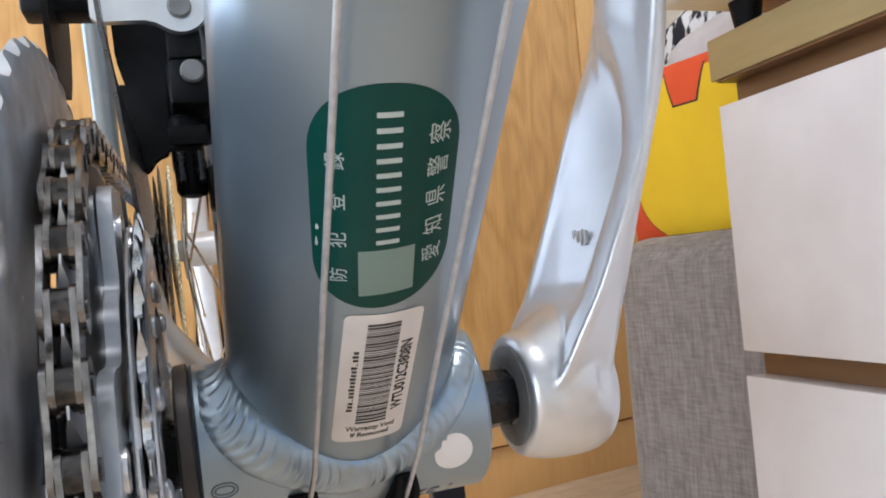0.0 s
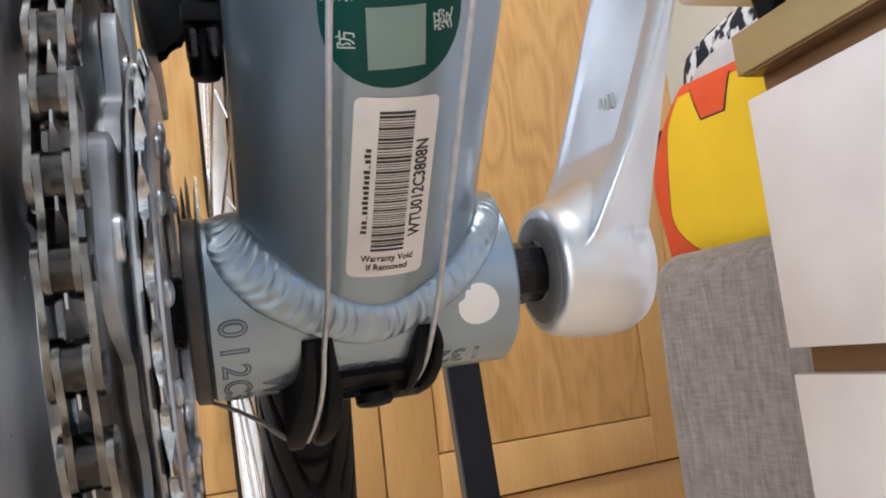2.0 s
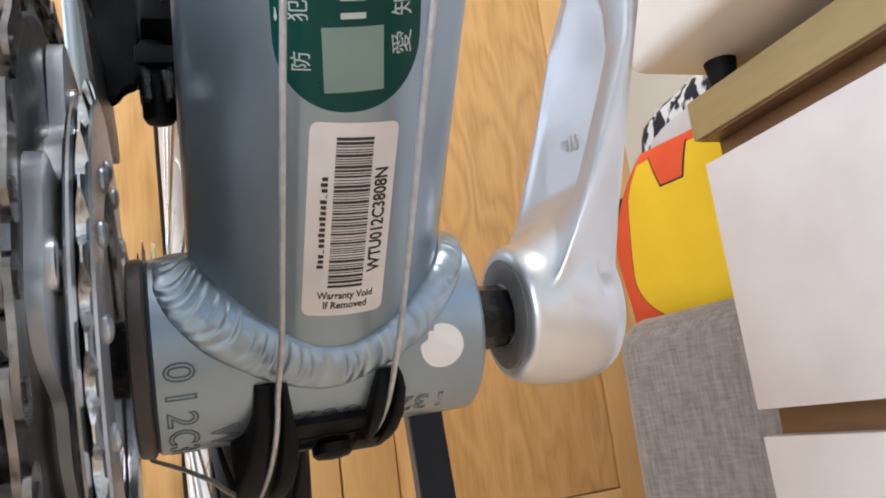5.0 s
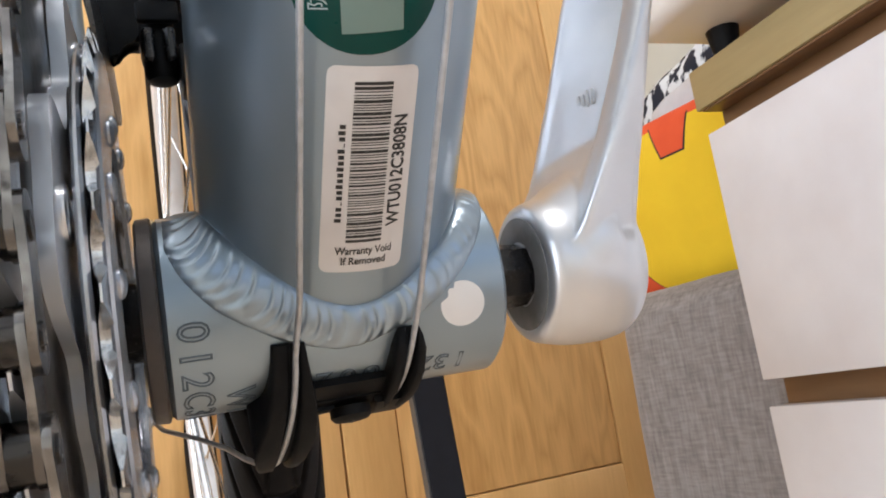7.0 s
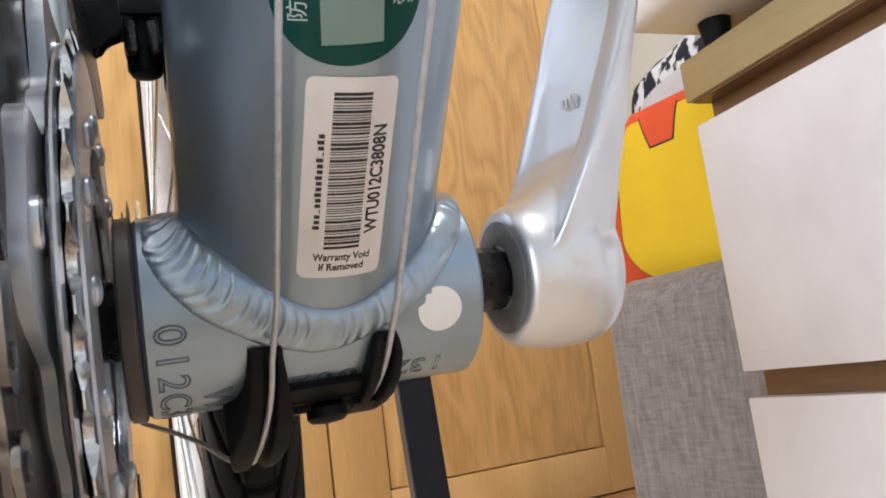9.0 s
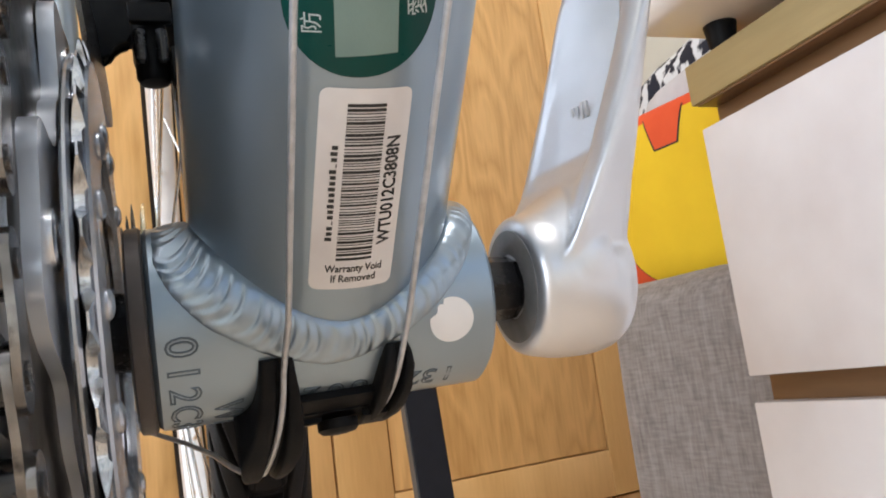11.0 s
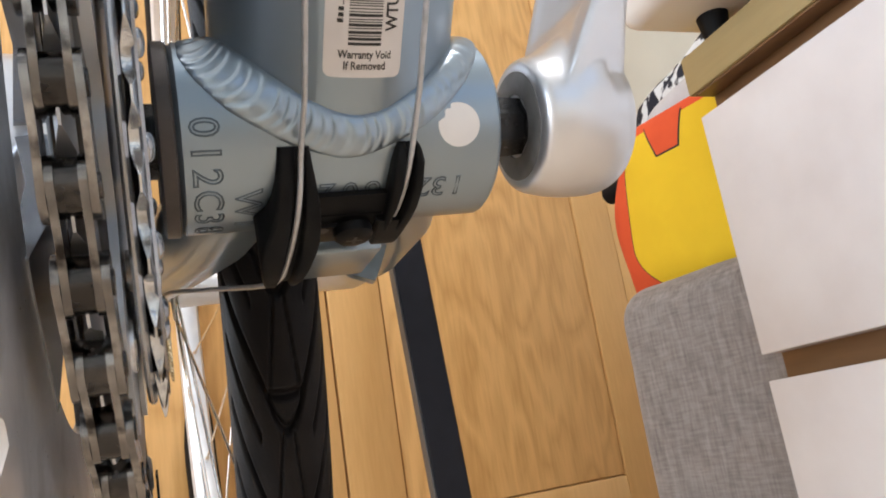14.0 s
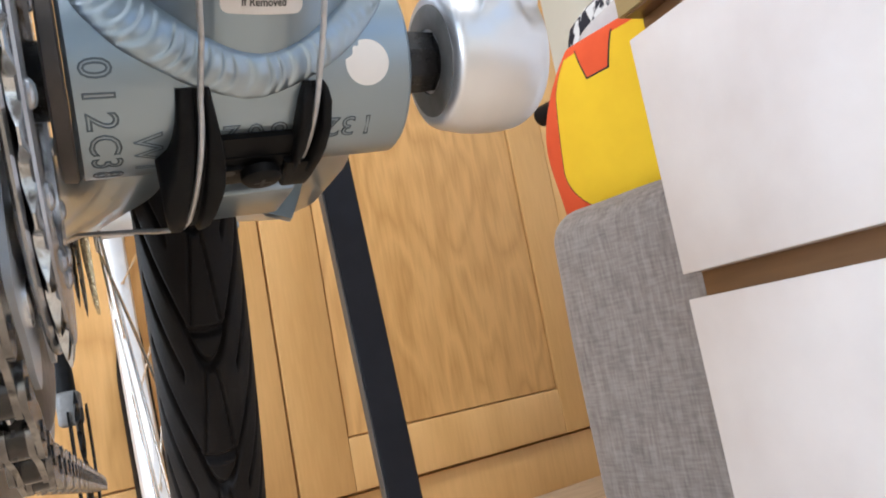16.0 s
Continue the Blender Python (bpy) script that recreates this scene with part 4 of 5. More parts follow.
    for k in range(5):
        a = radians(k * 72 + 22)
        d = Vector((0, -math.cos(a), math.sin(a)))
        t = Vector((0, -math.sin(a), -math.cos(a)))
        rows = []
        for r, w, x0, x1 in ((0.012, 0.011, -0.030, -0.0195), (0.034, 0.0105, -0.0262, -0.0215), (0.050, 0.0120, -0.0262, -0.0225), (0.064, 0.0160, -0.0262, -0.0234)):
            o = Vector((0, YC, ZC)) + d * r
            rows.append([o + t * -w + Vector((x0, 0, 0)), o + t * w + Vector((x0, 0, 0)), o + t * w * 0.9 + Vector((x1, 0, 0)), o + t * -w * 0.9 + Vector((x1, 0, 0))])
        part("spider_arm", loft(bmesh.new(), rows), FLANK, cs)
    # right crank, pointing down
    bm = crank_mesh()
    bmesh.ops.transform(bm, matrix=Matrix.Translation((0.006, 0, 0)), verts=bm.verts)
    ob = part("crank_arm", bm, ALLOY, bike, "satin silver forged crank arm", Matrix.Translation((CX, YC, ZC)) @ Matrix.Rotation(math.pi, 4, "Y") @ Matrix.Translation((-CX, -YC, -ZC)), sharp=180)
    rm = ob.modifiers.new("blend", "REMESH")
    rm.mode, rm.voxel_size, rm.use_smooth_shade = "VOXEL", 0.0012, True


def plate_outline(p, r, waist):
    """Figure-of-eight outline of a chain plate, along local y."""
    out = []
    for cy, a0, a1 in ((p / 2, -70, 70), (-p / 2, 110, 250)):
        for k in range(9):
            a = radians(a0 + (a1 - a0) * k / 8 + 90)
            out.append((cy + r * math.cos(a - math.pi / 2), r * math.sin(a - math.pi / 2)))
        out.append((0, waist if cy > 0 else -waist))
    return out


def link_meshes():
    p = 0.0127
    outer, inner = bmesh.new(), bmesh.new()
    shape_o = plate_outline(p, 0.0043, 0.0031)
    shape_i = plate_outline(p, 0.0042, 0.0031)
    for sx in (-1, 1):
        slab(outer, shape_o, lambda q, h, sx=sx: (sx * (0.00240 + h), q[0], q[1]), 0.0010)
        slab(inner, shape_i, lambda q, h, sx=sx: (sx * (0.00135 + h), q[0], q[1]), 0.0010)
    for b in (outer, inner):
        bmesh.ops.bevel(b, geom=[e for e in b.edges if e.is_manifold and e.calc_face_angle() > 0.9], offset=0.0004, segments=2, affect="EDGES")
        for f in b.faces:
            f.material_index = 1
    for cy in (-p / 2, p / 2):
        sweep(outer, [(-0.0037, cy, 0), (0.0037, cy, 0)], 0.0018, 12)
        sweep(inner, [(-0.00133, cy, 0), (0.00133, cy, 0)], 0.00385, 18)
    links = mesh_of("outer_link", outer, STEEL), mesh_of("inner_link", inner, STEEL)
    for me in links:
        me.materials.append(PLATE)
    return links


def build_chain(bike):
    teeth = 38
    pr = 0.0127 / (2 * math.sin(math.pi / teeth))
    c = Vector((0, YC, ZC))
    cog_r, cog_x = 0.034, -0.0195
    x0 = RINGS_X[1]
    # upper run from the sprocket, over the ring's front, lower run to the rear
    pts = []
    top = Vector((0, AX_Y, AX_Z + cog_r))
    d = top - c
    base = math.atan2(d.z, d.y)
    al = base + math.acos(pr / d.length)
    t0 = c + pr * Vector((0, math.cos(al), math.sin(al)))
    n = int((top - t0).length / 0.0127)
    for k in range(n, 0, -1):
        q = t0 + (top - t0).normalized() * 0.0127 * k
        pts.append(Vector((x0 + (cog_x - x0) * k / n, q.y, q.z)))
    a = al
    low = Vector((0, AX_Y - 0.03, AX_Z - 0.185))
    d2 = low - c
    end = math.atan2(d2.z, d2.y) - math.acos(pr / d2.length) + math.tau
    while a < end:
        pts.append(Vector((x0, c.y + pr * math.cos(a), c.z + pr * math.sin(a))))
        a += math.tau / teeth
    t1 = pts[-1]
    n = int((low - t1).length / 0.0127)
    for k in range(1, n):
        q = Vector((0, t1.y, t1.z)).lerp(low, k * 0.0127 / (Vector((0, t1.y, t1.z)) - low).length)
        pts.append(Vector((x0 + (cog_x - x0) * k / n, q.y, q.z)))
    # the chain leans a touch with its ring
    pts = [Vector((q.x - 0.021 * max(-0.08, min(0.08, q.z - ZC)), q.y, q.z)) for q in pts]
    om, im = link_meshes()
    chain = None
    for i, (p, q) in enumerate(zip(pts, pts[1:])):
        dirv = (q - p).normalized()
        # keep the plates upright in x
        zax = Vector((1, 0, 0)).cross(dirv).normalized()
        xax = dirv.cross(zax).normalized()
        rot = Matrix((xax, dirv, zax)).transposed().to_4x4()
        m = Matrix.Translation((p + q) / 2) @ rot
        if chain is None:
            chain = place("chain", om, bike, m, "oily steel roller chain")
        else:
            place("outer_link" if i % 2 == 0 else "inner_link", om if i % 2 == 0 else im, chain, m)


def build_derailleur(bike):
    off = Matrix.Translation((0.0034, 0, 0))
    bm = bmesh.new()
    slab(bm, [(-0.0155, 0.430), (-0.0150, 0.402), (-0.0128, 0.393), (-0.0105, 0.3885), (-0.0060, 0.3880), (-0.0010, 0.3885), (0.0012, 0.402), (0.0008, 0.430)], lambda p, h: (p[0] + 0.0015 * (h > 0.01), 0.236 + h, p[1]), 0.034)
    bmesh.ops.bevel(bm, geom=list(bm.edges), offset=0.0012, segments=2, affect="EDGES")
    fd = part("front_derailleur", bm, BLACK, bike, "black front derailleur with a silver link plate", off)
    bm = bmesh.new()
    nose = [(0.0033 + 0.0072 * math.cos(radians(a)), 0.4092 + 0.0072 * math.sin(radians(a))) for a in range(-125, 60, 12)]
    slab(bm, [(-0.0186, 0.440), (-0.0186, 0.4062), (-0.0178, 0.4052), (-0.0168, 0.4048), (-0.0058, 0.4052), (-0.0030, 0.4046)] + nose + [(0.0065, 0.440)], lambda p, h: (p[0], 0.2135 + h, p[1]), 0.003)
    bmesh.ops.bevel(bm, geom=[e for e in bm.edges if e.calc_face_angle(0) > 1.2], offset=0.0005, segments=2, affect="EDGES")
    part("link_plate", bm, LINKPLATE, fd, "bright silver link plate", off)
    for x, z, y in ((0.0033, 0.4086, 0.2135), (0.0049, 0.3922, 0.2165)):
        bm = bmesh.new()
        sweep(bm, [(x, y + 0.004, z), (x, y - 0.0009, z), (x, y - 0.0014, z)], [0.0031, 0.0031, 0.0026], 24)
        part("pivot_bolt", bm, GREYPLATE, fd, "flat grey pivot rivet", off)
    bm = box(bmesh.new(), -0.0026, 0.0102, 0.238, 0.262, 0.380, 0.396, 0.0018)
    part("rear_block", bm, BLACK, fd, "", off)
    bm = bmesh.new()
    slab(bm, [(-0.0164, 0.3935), (-0.0010, 0.3935), (-0.0016, 0.3745), (-0.0040, 0.3742), (-0.0060, 0.3735), (-0.0077, 0.3722), (-0.0090, 0.3702), (-0.0098, 0.3675), (-0.0118, 0.3690), (-0.0140, 0.3770)], lambda p, h: (p[0], 0.232 + h, p[1]), 0.006)
    bmesh.ops.bevel(bm, geom=list(bm.edges), offset=0.001, segments=2, affect="EDGES")
    part("lower_link", bm, BLACK, fd, "", off)
    bm = box(bmesh.new(), -0.0016, 0.0092, 0.217, 0.240, 0.3834, 0.3965, 0.0022)
    part("pivot_block", bm, BLACK, fd, "", off)
    bm = bmesh.new()
    box(bm, -0.0010, 0.0080, 0.2165, 0.228, 0.396, 0.404, 0.001)
    part("spacer", bm, BLACK, fd, "", off)
    bm = box(bmesh.new(), -0.0026, 0.0060, 0.2255, 0.240, 0.3665, 0.3838, 0.0030, 4)
    sweep(bm, [(0.0022, 0.2300, 0.3700), (0.0022, 0.2300, 0.3620), (0.0022, 0.2300, 0.3606), (0.0022, 0.2300, 0.3600)], [0.0044, 0.0044, 0.0036, 0.0015], 24)
    part("adjuster_housing", bm, BLACK, fd, "", off)
    for x in (-0.0006, 0.0046):
        bm = bmesh.new()
        sweep(bm, [(x, 0.2238, 0.3720), (x, 0.2238, 0.3640), (x, 0.2240, 0.3634)], [0.0015, 0.0015, 0.0010], 16)
        part("limit_screw", bm, SPINDLE, fd, "small dark limit screw", off)
    part("screw_bridge", box(bmesh.new(), -0.0030, 0.0074, 0.2214, 0.2240, 0.3735, 0.3790, 0.0008), BLACK, fd, "", off)
    part("cable_tab", box(bmesh.new(), 0.0062, 0.0095, 0.222, 0.232, 0.3555, 0.368, 0.0014), BLACK, fd, "", off)
    # cage: a thin inner plate that sweeps down beside the chain, a short outer one, and the bridge over both
    bm = bmesh.new()
    rows = []
    for z, x, y0, y1 in ((0.432, -0.0142, 0.197, 0.2010), (0.398, -0.0124, 0.195, 0.1995), (0.388, -0.0113, 0.195, 0.2005), (0.382, -0.0107, 0.195, 0.208), (0.378, -0.0104, 0.195, 0.232), (0.372, -0.0099, 0.195, 0.241), (0.364, -0.0094, 0.196, 0.242), (0.359, -0.0090, 0.197, 0.241), (0.355, -0.0088, 0.199, 0.240), (0.3520, -0.0086, 0.202, 0.237), (0.3500, -0.0085, 0.207, 0.232)):
        d = (y1 - y0) * 0.05
        rows.append([(x, y0, z), (x + d, y1, z), (x + d + 0.0011, y1, z), (x + 0.0011, y0, z)])
    part("cage_plate", loft(bm, rows), CAGE, fd, "thin dark inner cage plate")
    bm = bmesh.new()
    rows = []
    for z, x, y0, y1 in ((0.432, -0.0262, 0.215, 0.260), (0.412, -0.0268, 0.218, 0.262), (0.402, -0.0274, 0.224, 0.262), (0.3965, -0.0278, 0.234, 0.260)):
        rows.append([(x, y0, z), (x, y1, z), (x + 0.0016, y1, z), (x + 0.0016, y0, z)])
    part("cage_plate", loft(bm, rows), BLACK, fd, "thin dark outer cage plate")
    part("cage_bridge", box(bmesh.new(), -0.0335, -0.0148, 0.229, 0.240, 0.4130, 0.4185, 0.0012), BLACK, fd)


def build_rear_derailleur(bike):
    x, y = -0.0255, AX_Y - 0.030
    bm = box(bmesh.new(), x - 0.012, x + 0.003, y - 0.010, y + 0.022, 0.2270, 0.2500, 0.003, 3)
    rd = part("rear_derailleur", bm, GREYPLATE, bike, "silver and black rear derailleur")
    part("hanger_arm", sweep(bmesh.new(), [(x - 0.006, y + 0.006, 0.246), (x - 0.008, y + 0.022, 0.290), (x - 0.009, y + 0.030, AX_Z - 0.012)], [0.007, 0.007, 0.006], 20), BLACK, rd)
    for dx in (-0.0062, 0.0050):
        bm = bmesh.new()
        slab(bm, [(y - 0.012, 0.236), (y + 0.004, 0.240), (y + 0.012, 0.230), (y + 0.008, 0.200), (y + 0.006, 0.176), (y - 0.004, 0.168), (y - 0.014, 0.176), (y - 0.010, 0.205)], lambda p, h, dx=dx: (x + dx + h, p[0], p[1]), 0.0014)
        part("cage_plate", bm, BLACK, rd, "thin black pulley cage plate")
    for z in (0.226, 0.182):
        bm, _ = ring_mesh(11, 0.0030, 0.004)
        part("pulley", bm, BLACK, rd, "small black toothed pulley", Matrix.Translation((x + 0.0001, y - 0.001, z)))


def tyre_groove(s, phi):
    """Depth of the tread at a place along the tyre and round its section: swept V-shaped cuts with a rounded middle."""
    p = 2 * math.pi * WHEEL_R / 50
    a = abs(phi)

    def cut(q, w, deep):
        d = abs((q + 0.5) % 1.0 - 0.5)
        return deep * max(0.0, min(1.0, (w - d) / (0.9 * w)))

    q = s / p
    g = 0.0
    if 0.40 < a < 1.3:
        g = cut(q + 0.08 - 0.98 * a, 0.070, 0.0030)
    if 0.55 < a < 1.3:
        g = max(g, cut(q + 0.58 - 0.98 * a, 0.056, 0.0026))
    if a < 0.42:
        g = max(g, cut(q - 0.02 - 0.31 * (a / 0.42) ** 2, 0.066, 0.0030))
    if a < 0.38:
        g = max(g, cut(q - 0.27 - 0.02 * (a / 0.38) ** 2, 0.050, 0.0026))
    f = (q % 1.0 - 0.3) / 0.7
    if f > 0.0:
        g = max(g, 0.0016 * max(0.0, 1 - abs(a - 0.30 + 0.20 * f) / 0.036))
    return g


def build_wheel(bike):
    rw, minor = WHEEL_R, 0.0176
    cx = CX
    axle = Matrix.Translation((cx - 0.0099, AX_Y, AX_Z)) @ Matrix.Rotation(radians(0.83), 4, "Z")
    rim_r = 0.314

    def hoop(profile, seg):
        b = bmesh.new()
        vs = []
        for k in range(seg):
            a = k * math.tau / seg
            vs.append([b.verts.new((x, -r * math.cos(a), r * math.sin(a))) for x, r in profile])
        m = len(profile)
        for i in range(seg):
            p, q = vs[i], vs[(i + 1) % seg]
            for k in range(m):
                b.faces.new((p[k], p[(k + 1) % m], q[(k + 1) % m], q[k]))
        return b

    rim = part("rear_wheel", hoop([(-0.0125, rim_r + 0.020), (-0.0130, rim_r + 0.008), (-0.0105, rim_r + 0.002), (-0.004, rim_r - 0.0008), (0.004, rim_r - 0.0008), (0.0105, rim_r + 0.002), (0.0130, rim_r + 0.008), (0.0125, rim_r + 0.020), (0.006, rim_r + 0.016), (-0.006, rim_r + 0.016)], 180), RIMALLOY, bike, "silver-rimmed rear wheel with a black tyre", axle)
    # tyre with cut tread
    bm = bmesh.new()
    sub = 170
    angles = [radians(-62 + 124 * k / 1200) for k in range(1200)] + [radians(62 + 236 * k / 300) for k in range(300)]
    seg = len(angles)
    vs = []
    big = rw - minor
    for k in range(seg):
        a = angles[k]
        row = []
        for j in range(sub + 1):
            phi = -2.35 + 4.7 * j / sub
            r = minor - tyre_groove(a * rw, phi)
            row.append(bm.verts.new((r * 0.97 * math.sin(phi), -(big + r * math.cos(phi)) * math.cos(a), (big + r * math.cos(phi)) * math.sin(a))))
        vs.append(row)
    for i in range(seg):
        p, q = vs[i], vs[(i + 1) % seg]
        for j in range(sub):
            bm.faces.new((p[j], p[j + 1], q[j + 1], q[j]))
    part("tyre", bm, RUBBER, rim, "black rubber tyre with a grooved tread", axle, sharp=180)
    hub = bmesh.new()
    prof = [(-0.060, 0.006), (-0.024, 0.0085), (-0.023, 0.0225), (-0.0195, 0.0228), (-0.0185, 0.0135), (0.0300, 0.0135), (0.0310, 0.0228), (0.0345, 0.0225), (0.0355, 0.008), (0.062, 0.006), (0.062, 0.001), (-0.060, 0.001)]
    turned(hub, prof, (0, 0), 48)
    part("hub", hub, RIMALLOY, rim, "polished silver hub", axle)
    me = None
    nsp = 32
    for k in range(nsp):
        side = -1 if k % 2 else 1
        lead = 1 if (k // 2) % 2 else -1
        ar = k * math.tau / nsp
        ah = ar + lead * radians(62)
        p = Vector((-0.0212 if side < 0 else 0.0328, -0.0205 * math.cos(ah), 0.0205 * math.sin(ah)))
        q = Vector((side * 0.003, -(rim_r + 0.001) * math.cos(ar), (rim_r + 0.001) * math.sin(ar)))
        d = q - p
        if me is None:
            bm = bmesh.new()
            sweep(bm, [(0, 0, 0), (0, 0, 0.955), (0, 0, 0.957), (0, 0, 1)], [0.0010, 0.0010, 0.0019, 0.0019], 8)
            me = mesh_of("spoke", bm, POLISHED)
        z, u, w = frame_of(d)
        m = Matrix((u, w, z)).transposed().to_4x4() @ Matrix.Diagonal((1, 1, d.length, 1))
        place("spoke", me, rim, axle @ Matrix.Translation(p) @ m)
    # front wheel: the same rim, tyre, hub and spokes
    front = Matrix.Translation((CX, FRONT_Y, AX_Z))
    fw = place("front_wheel", rim.data, bike, front, "silver-rimmed front wheel with a black tyre")
    for ob in list(rim.children):
        kind = ob.name.split(".")[0]
        place(kind, ob.data, fw, front @ axle.inverted() @ WORLD_OF[ob])
    # sprockets, largest inboard
    for i, teeth in enumerate((32, 28, 24, 21, 18, 15, 13, 11)):
        bm, _ = ring_mesh(teeth, 0.0019, 0.015)
        part("sprocket", bm, SPROCKET, rim, "", Matrix.Translation((-0.0110 - i * 0.0041, AX_Y, AX_Z)) @ pose(0, 0, 0, 7 * i, 0, 0))
    bm = bmesh.new()
    sweep(bm, [(-0.0490, AX_Y, AX_Z), (-0.0095, AX_Y, AX_Z)], 0.0172, 32)
    part("freehub", bm, SPROCKET, rim)
    # dished plastic disc between the sprockets and the spokes
    prof = [(-0.0085, 0.024), (-0.0057, 0.060), (-0.0043, 0.0675), (-0.0023, 0.0685), (-0.0023, 0.0675), (-0.0031, 0.0665), (-0.0043, 0.060), (-0.0071, 0.024)]
    part("spoke_protector", turned(bmesh.new(), prof, (AX_Y, AX_Z), 72), CLEAR, rim, "yellowed clear plastic disc")


def build_bicycle():
    bike = thing("bicycle", (CX, AX_Y, 0), "silver-blue aluminium bicycle standing on a wooden floor", "bicycle")
    shell = build_frame(bike)
    build_stickers(bike)
    build_shell_marks(shell)
    build_guide(bike)
    build_crank(bike)
    build_drive(bike)
    build_derailleur(bike)
    build_rear_derailleur(bike)
    build_wheel(bike)
    build_chain(bike)
    hinge = Matrix.Translation((CX, YC, ZC))
    bike.matrix_basis = hinge @ Matrix.Rotation(BIKE_LEAN, 4, "Y") @ hinge.inverted() @ bike.matrix_basis


# ---------------------------------------------------------------- furniture
def build_drawers():
    at = Matrix.Translation((0.43, 0.0, 0.0))
    du = thing("drawer_unit", at, "low wooden drawer unit with smooth white drawer fronts", "drawer unit")
    y0, y1 = -1.0, 0.5135
    part("carcass", box(bmesh.new(), 0.4252, 0.85, y0, y1, 0.02, 0.4653, 0.001), BROWN_SHADED, du, "brown wooden carcass")
    part("top_board", box(bmesh.new(), 0.4045, 0.86, y0 - 0.02, 0.518, 0.4655, 0.4985, 0.0015), ASH, du, "pale yellow wooden top board")
    # thin dark strip put in for the shade under the board's overhang
    part("under_rail", box(bmesh.new(), 0.4070, 0.4250, y0, y1 - 0.0005, 0.4636, 0.4654, 0.0004), BROWN_SHADED, du, "dark strip for the shade under the top board")
    for z0, z1 in ((0.2530, 0.4447), (0.040, 0.2338)):
        part("drawer_front", box(bmesh.new(), 0.406, 0.4250, y0, 0.5125, z0, z1, 0.0012), DRAWER, du, "smooth white drawer front")


def build_case():
    at = Matrix.Translation((0.5, 0.2, 0.4985))
    ap = thing("appliance", at, "cream plastic appliance with rounded edges on black rubber feet", "appliance")
    bm = box(bmesh.new(), 0.352, 0.72, -0.35, 0.517, 0.5190, 0.72, 0.013, 5)
    part("casing", bm, CASE, ap)
    for x, y in ((0.4170, 0.484), (0.68, 0.484), (0.4170, -0.25), (0.68, -0.25)):
        bm = bmesh.new()
        sweep(bm, [(x, y, 0.4986), (x, y, 0.5010), (x, y, 0.5205)], [0.0085, 0.0098, 0.0128], 28)
        part("foot", bm, BLACK, ap, "black rubber foot")


def build_ottoman():
    corner = Vector((0.429, 0.752, 0))
    m = Matrix.Translation(corner) @ pose(0, 0, 0, 0, 0, -78)
    ot = thing("bench", m, "grey linen upholstered bench with rounded edges", "bench")
    # local x runs along the face that looks at the bicycle, local y away from it
    bm = box(bmesh.new(), 0.0, 0.235, 0.0, 0.42, 0.028, 0.352, 0.036, 8)
    bmesh.ops.subdivide_edges(bm, edges=[e for e in bm.edges if e.calc_length() > 0.1], cuts=7, use_grid_fill=True)
    for v in bm.verts:
        v.co += 0.0022 * noise.noise_vector(v.co * 11)
    part("upholstery", bm, LINEN, ot, "", m, sharp=70)
    for x, y in ((0.03, 0.05), (0.2, 0.05), (0.03, 0.37), (0.2, 0.37)):
        b = bmesh.new()
        sweep(b, [(x, y, 0), (x, y, 0.034)], [0.012, 0.016], 20)
        part("foot", b, LEGMETAL, ot, "short black foot", m)
    b = bmesh.new()
    sweep(b, [(-0.113, 0.152, 0.513), (-0.109, 0.152, 0.513), (0.2, 0.152, 0.513)], [0.010, 0.0135, 0.0135], 24)
    sweep(b, [(0.03, 0.152, 0.513), (0.03, 0.152, 0.33)], 0.011, 20)
    sweep(b, [(0.19, 0.152, 0.513), (0.19, 0.152, 0.33)], 0.011, 20)
    part("back_rail", b, LEGMETAL, ot, "black tubular back rail", m)


CU_P = Vector((0.488, 0.728, 0.0))
CU_E = Vector((0.23, -0.97, 0)).normalized()
CU_B = Vector((0.97, 0.23, 0)).normalized()


def pillow_half(v, z, v0, v1, z0, z1):
    a = max(0.0, 1 - (2 * (v - v0) / (v1 - v0) - 1) ** 4)
    b = max(0.0, 1 - (2 * (z - z0) / (z1 - z0) - 1) ** 4)
    return (a * b) ** 0.45


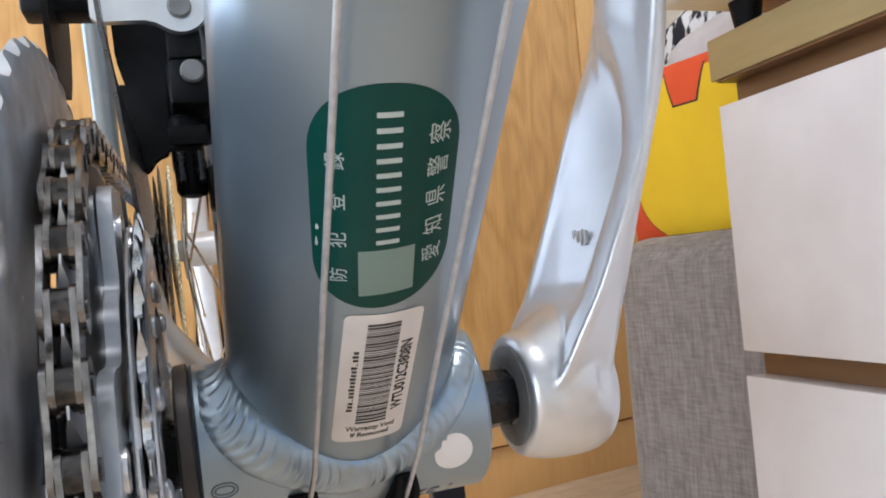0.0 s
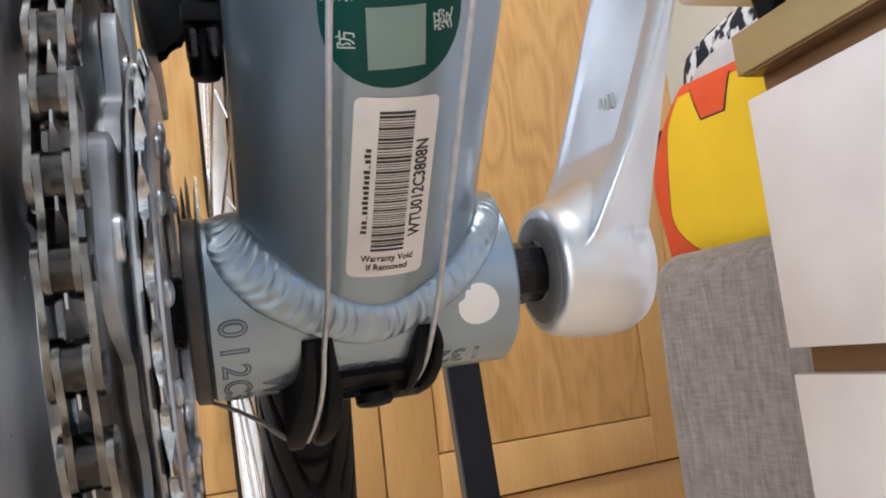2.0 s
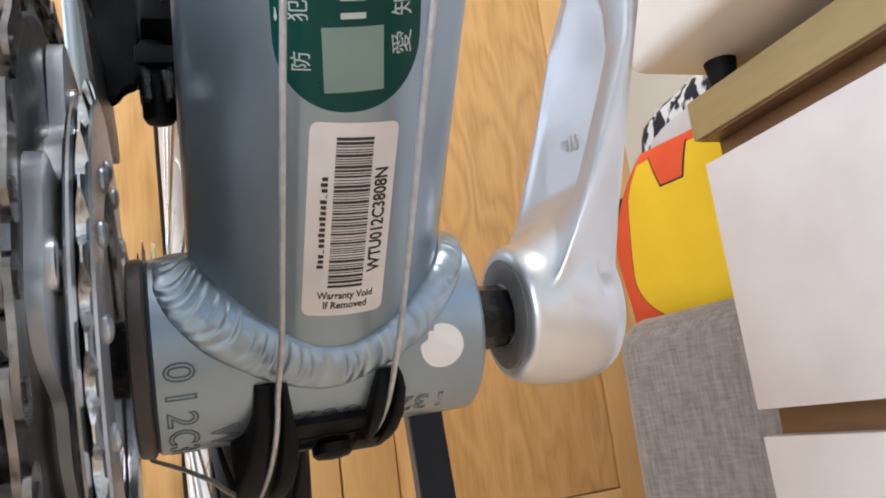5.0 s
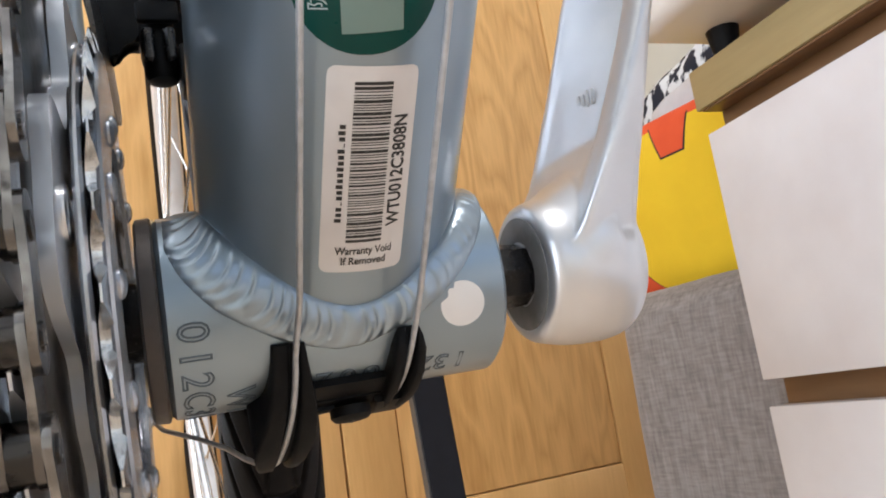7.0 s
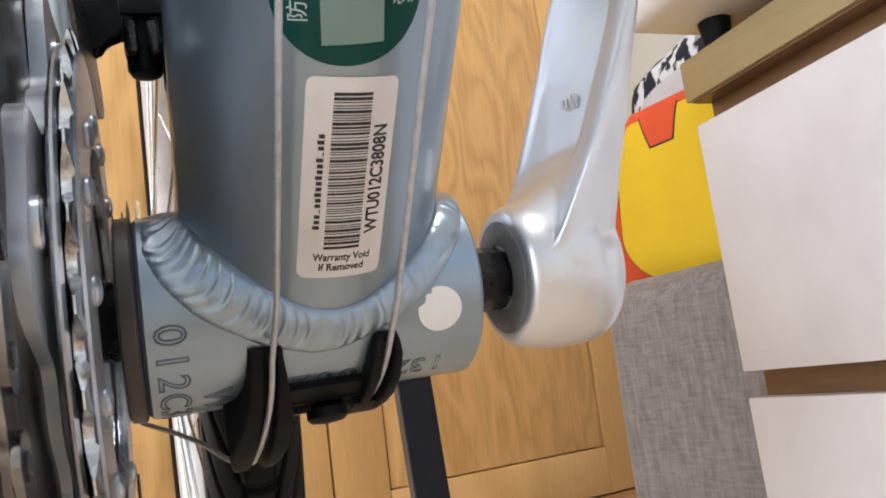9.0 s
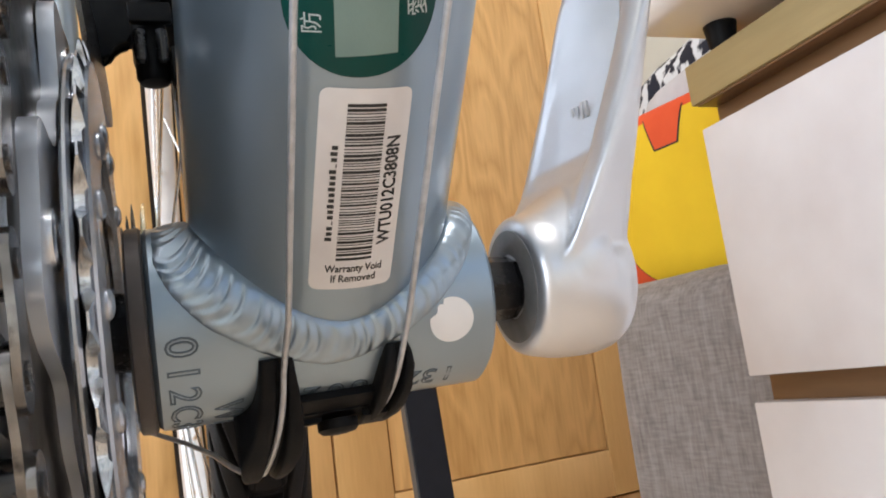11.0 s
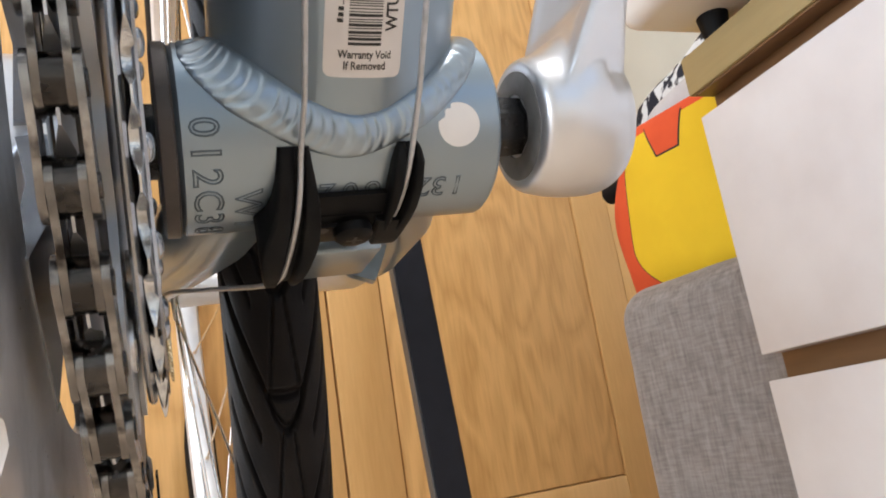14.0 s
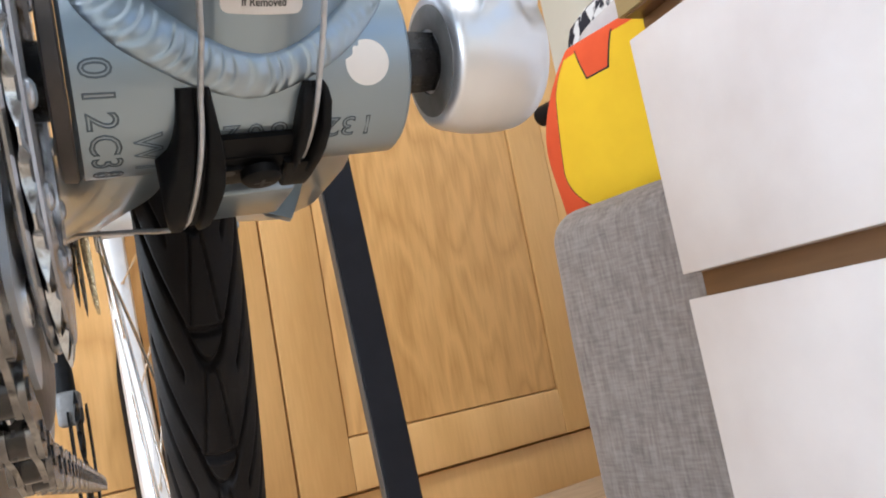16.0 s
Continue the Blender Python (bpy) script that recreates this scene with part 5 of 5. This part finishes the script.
def build_cushions():
    v0, v1, z0, z1, deep = -0.052, 0.160, 0.351, 0.5345, 0.042

    def left_edge(z):
        # the outline draws in towards the top corner
        f = max(0.0, (z - 0.42) / (z1 - 0.42))
        return v0 + 0.052 * f ** 2.6 + 0.004 * math.sin(z * 40)

    def front(v, z, h):
        e0 = left_edge(z)
        return CU_P + CU_E * v + Vector((0, 0, z)) - CU_B * (deep * 0.35 * pillow_half(v, z, e0, v1, z0, z1) - 0.012 + h)

    cu = thing("cushion", (0.5, 0.69, 0.351), "orange-red cushion with a yellow colour block, on the bench", "cushion")
    bm = bmesh.new()
    nv, nz = 40, 36
    for sgn in (0, 1):
        grid = []
        for j in range(nz + 1):
            z = z0 + (z1 - z0) * (0.5 - 0.5 * math.cos(math.pi * j / nz))
            row = []
            for i in range(nv + 1):
                e0 = left_edge(z)
                v = e0 + (v1 - e0) * (0.5 - 0.5 * math.cos(math.pi * i / nv))
                p = front(v, z, 0.0)
                if sgn:
                    p = CU_P + CU_E * v + Vector((0, 0, z)) + CU_B * (0.012 + deep * pillow_half(v, z, e0, v1, z0, z1))
                row.append(bm.verts.new(p))
            grid.append(row)
        for j in range(nz):
            for i in range(nv):
                bm.faces.new((grid[j][i], grid[j][i + 1], grid[j + 1][i + 1], grid[j + 1][i]))
    bmesh.ops.remove_doubles(bm, verts=bm.verts, dist=0.0006)
    part("cover", bm, ORANGE, cu, "orange-red cloth cover", sharp=80)

    # yellow block with a dark outline
    def block_edge(z, grow):
        if z < 0.40:
            e = -0.026 + 0.034 * ((0.40 - z) / 0.05) ** 2
        elif z < 0.48:
            e = -0.026 + 0.010 * (z - 0.40) / 0.08
        else:
            e = -0.016 + 0.018 * ((z - 0.48) / 0.039) ** 1.6
        return e - grow

    for name, mat, grow, h in (("outline", INK, 0.0016, 0.0006), ("yellow_block", YELLOW, 0.0, 0.0011)):
        rows = []
        for k in range(29):
            z = 0.3535 - grow + (0.5205 + grow - 0.3535) * k / 28
            rows.append((z, block_edge(z, grow), 0.135))
        part(name, rows_patch(bmesh.new(), rows, front, h, 22), mat, cu, "dark printed outline" if mat is INK else "yellow printed block")
    for name, mat, g, h in (("outline", INK, 0.0018, 0.0015), ("orange_wedge", ORANGE, 0.0, 0.0019)):
        rows = []
        for k in range(13):
            f = k / 12
            z = 0.4868 - g + (0.5235 - 0.4868 + 1.0 * g) * f
            rows.append((z, 0.036 - 0.013 * f - g, 0.065 + 0.010 * f + g))
        part(name, rows_patch(bmesh.new(), rows, front, h, 10), mat, cu, "orange printed wedge" if mat is ORANGE else "dark printed outline")

    # a pale grey cushion and a folded printed cloth behind it
    def lump(name, label, cat, mat, v_a, v_b, z_a, z_b, back, thick, wav, rise):
        c = CU_P + CU_E * (v_a + v_b) / 2 + CU_B * back
        ob = thing(name, (c.x, c.y, z_a), label, cat)
        b = bmesh.new()
        rows = []
        for j in range(25):
            f = j / 24
            z = z_a + (z_b - z_a) * f
            k = max(0.02, 1 - (2 * f - 1) ** 6) ** 0.5
            row = []
            for i in range(36):
                a = i * math.tau / 36
                cv, sv = math.cos(a), math.sin(a)
                half = (v_b - v_a) / 2 * math.copysign(abs(cv) ** 0.6, cv) * (0.80 + 0.2 * k)
                dep = thick / 2 * math.copysign(abs(sv) ** 0.8, sv) * k
                p = c + CU_E * half + CU_B * dep
                p.z = z + rise * f * max(0.0, half + (v_b - v_a) / 2)
                p += wav * noise.noise_vector(p * 24)
                row.append(p)
            rows.append(row)
        loft(b, rows)
        part("cover", b, mat, ob, sharp=80)

    lump("cushion", "pale grey cushion behind the orange one", "cushion", PALEGREY, -0.040, 0.16, 0.351, 0.574, 0.080, 0.055, 0.004, 0.22)
    lump("folded_cloth", "folded cloth with a black and white print", "cloth", ZEBRA, -0.108, 0.14, 0.351, 0.616, 0.148, 0.07, 0.008, 0.36)


def build_leg():
    foot = Vector((0.202, 0.64, 0))
    lg = thing("table_leg", foot, "slim square black metal table leg standing on the floor", "table leg")
    d = Vector((-0.045, 0.0, 1.0))
    ex, ey = Vector((0.99, -0.139, 0)), Vector((0.139, 0.99, 0))
    w = 0.0130

    def bar(a0, a1, b0, b1, z1):
        e = 0.0008
        rows = []
        for z in (0.0, z1 / 2, z1):
            o = foot + d * z
            rows.append([o + ex * a + ey * b for a, b in ((a0, b0 + e), (a0 + e, b0), (a1 - e, b0), (a1, b0 + e), (a1, b1 - e), (a1 - e, b1), (a0 + e, b1), (a0, b1 - e))])
        return loft(bmesh.new(), rows)
    part("post", bar(-w, w, -w, w, 0.70), LEGMETAL, lg)
    part("edge_strip", bar(-w - 0.0016, -w - 0.0001, -w + 0.001, w - 0.001, 0.70), EDGE, lg, "thin grey strip on the left side")


build_room()
build_cabinet()
build_bicycle()
build_drawers()
build_case()
build_ottoman()
build_cushions()
build_leg()
build_floor()
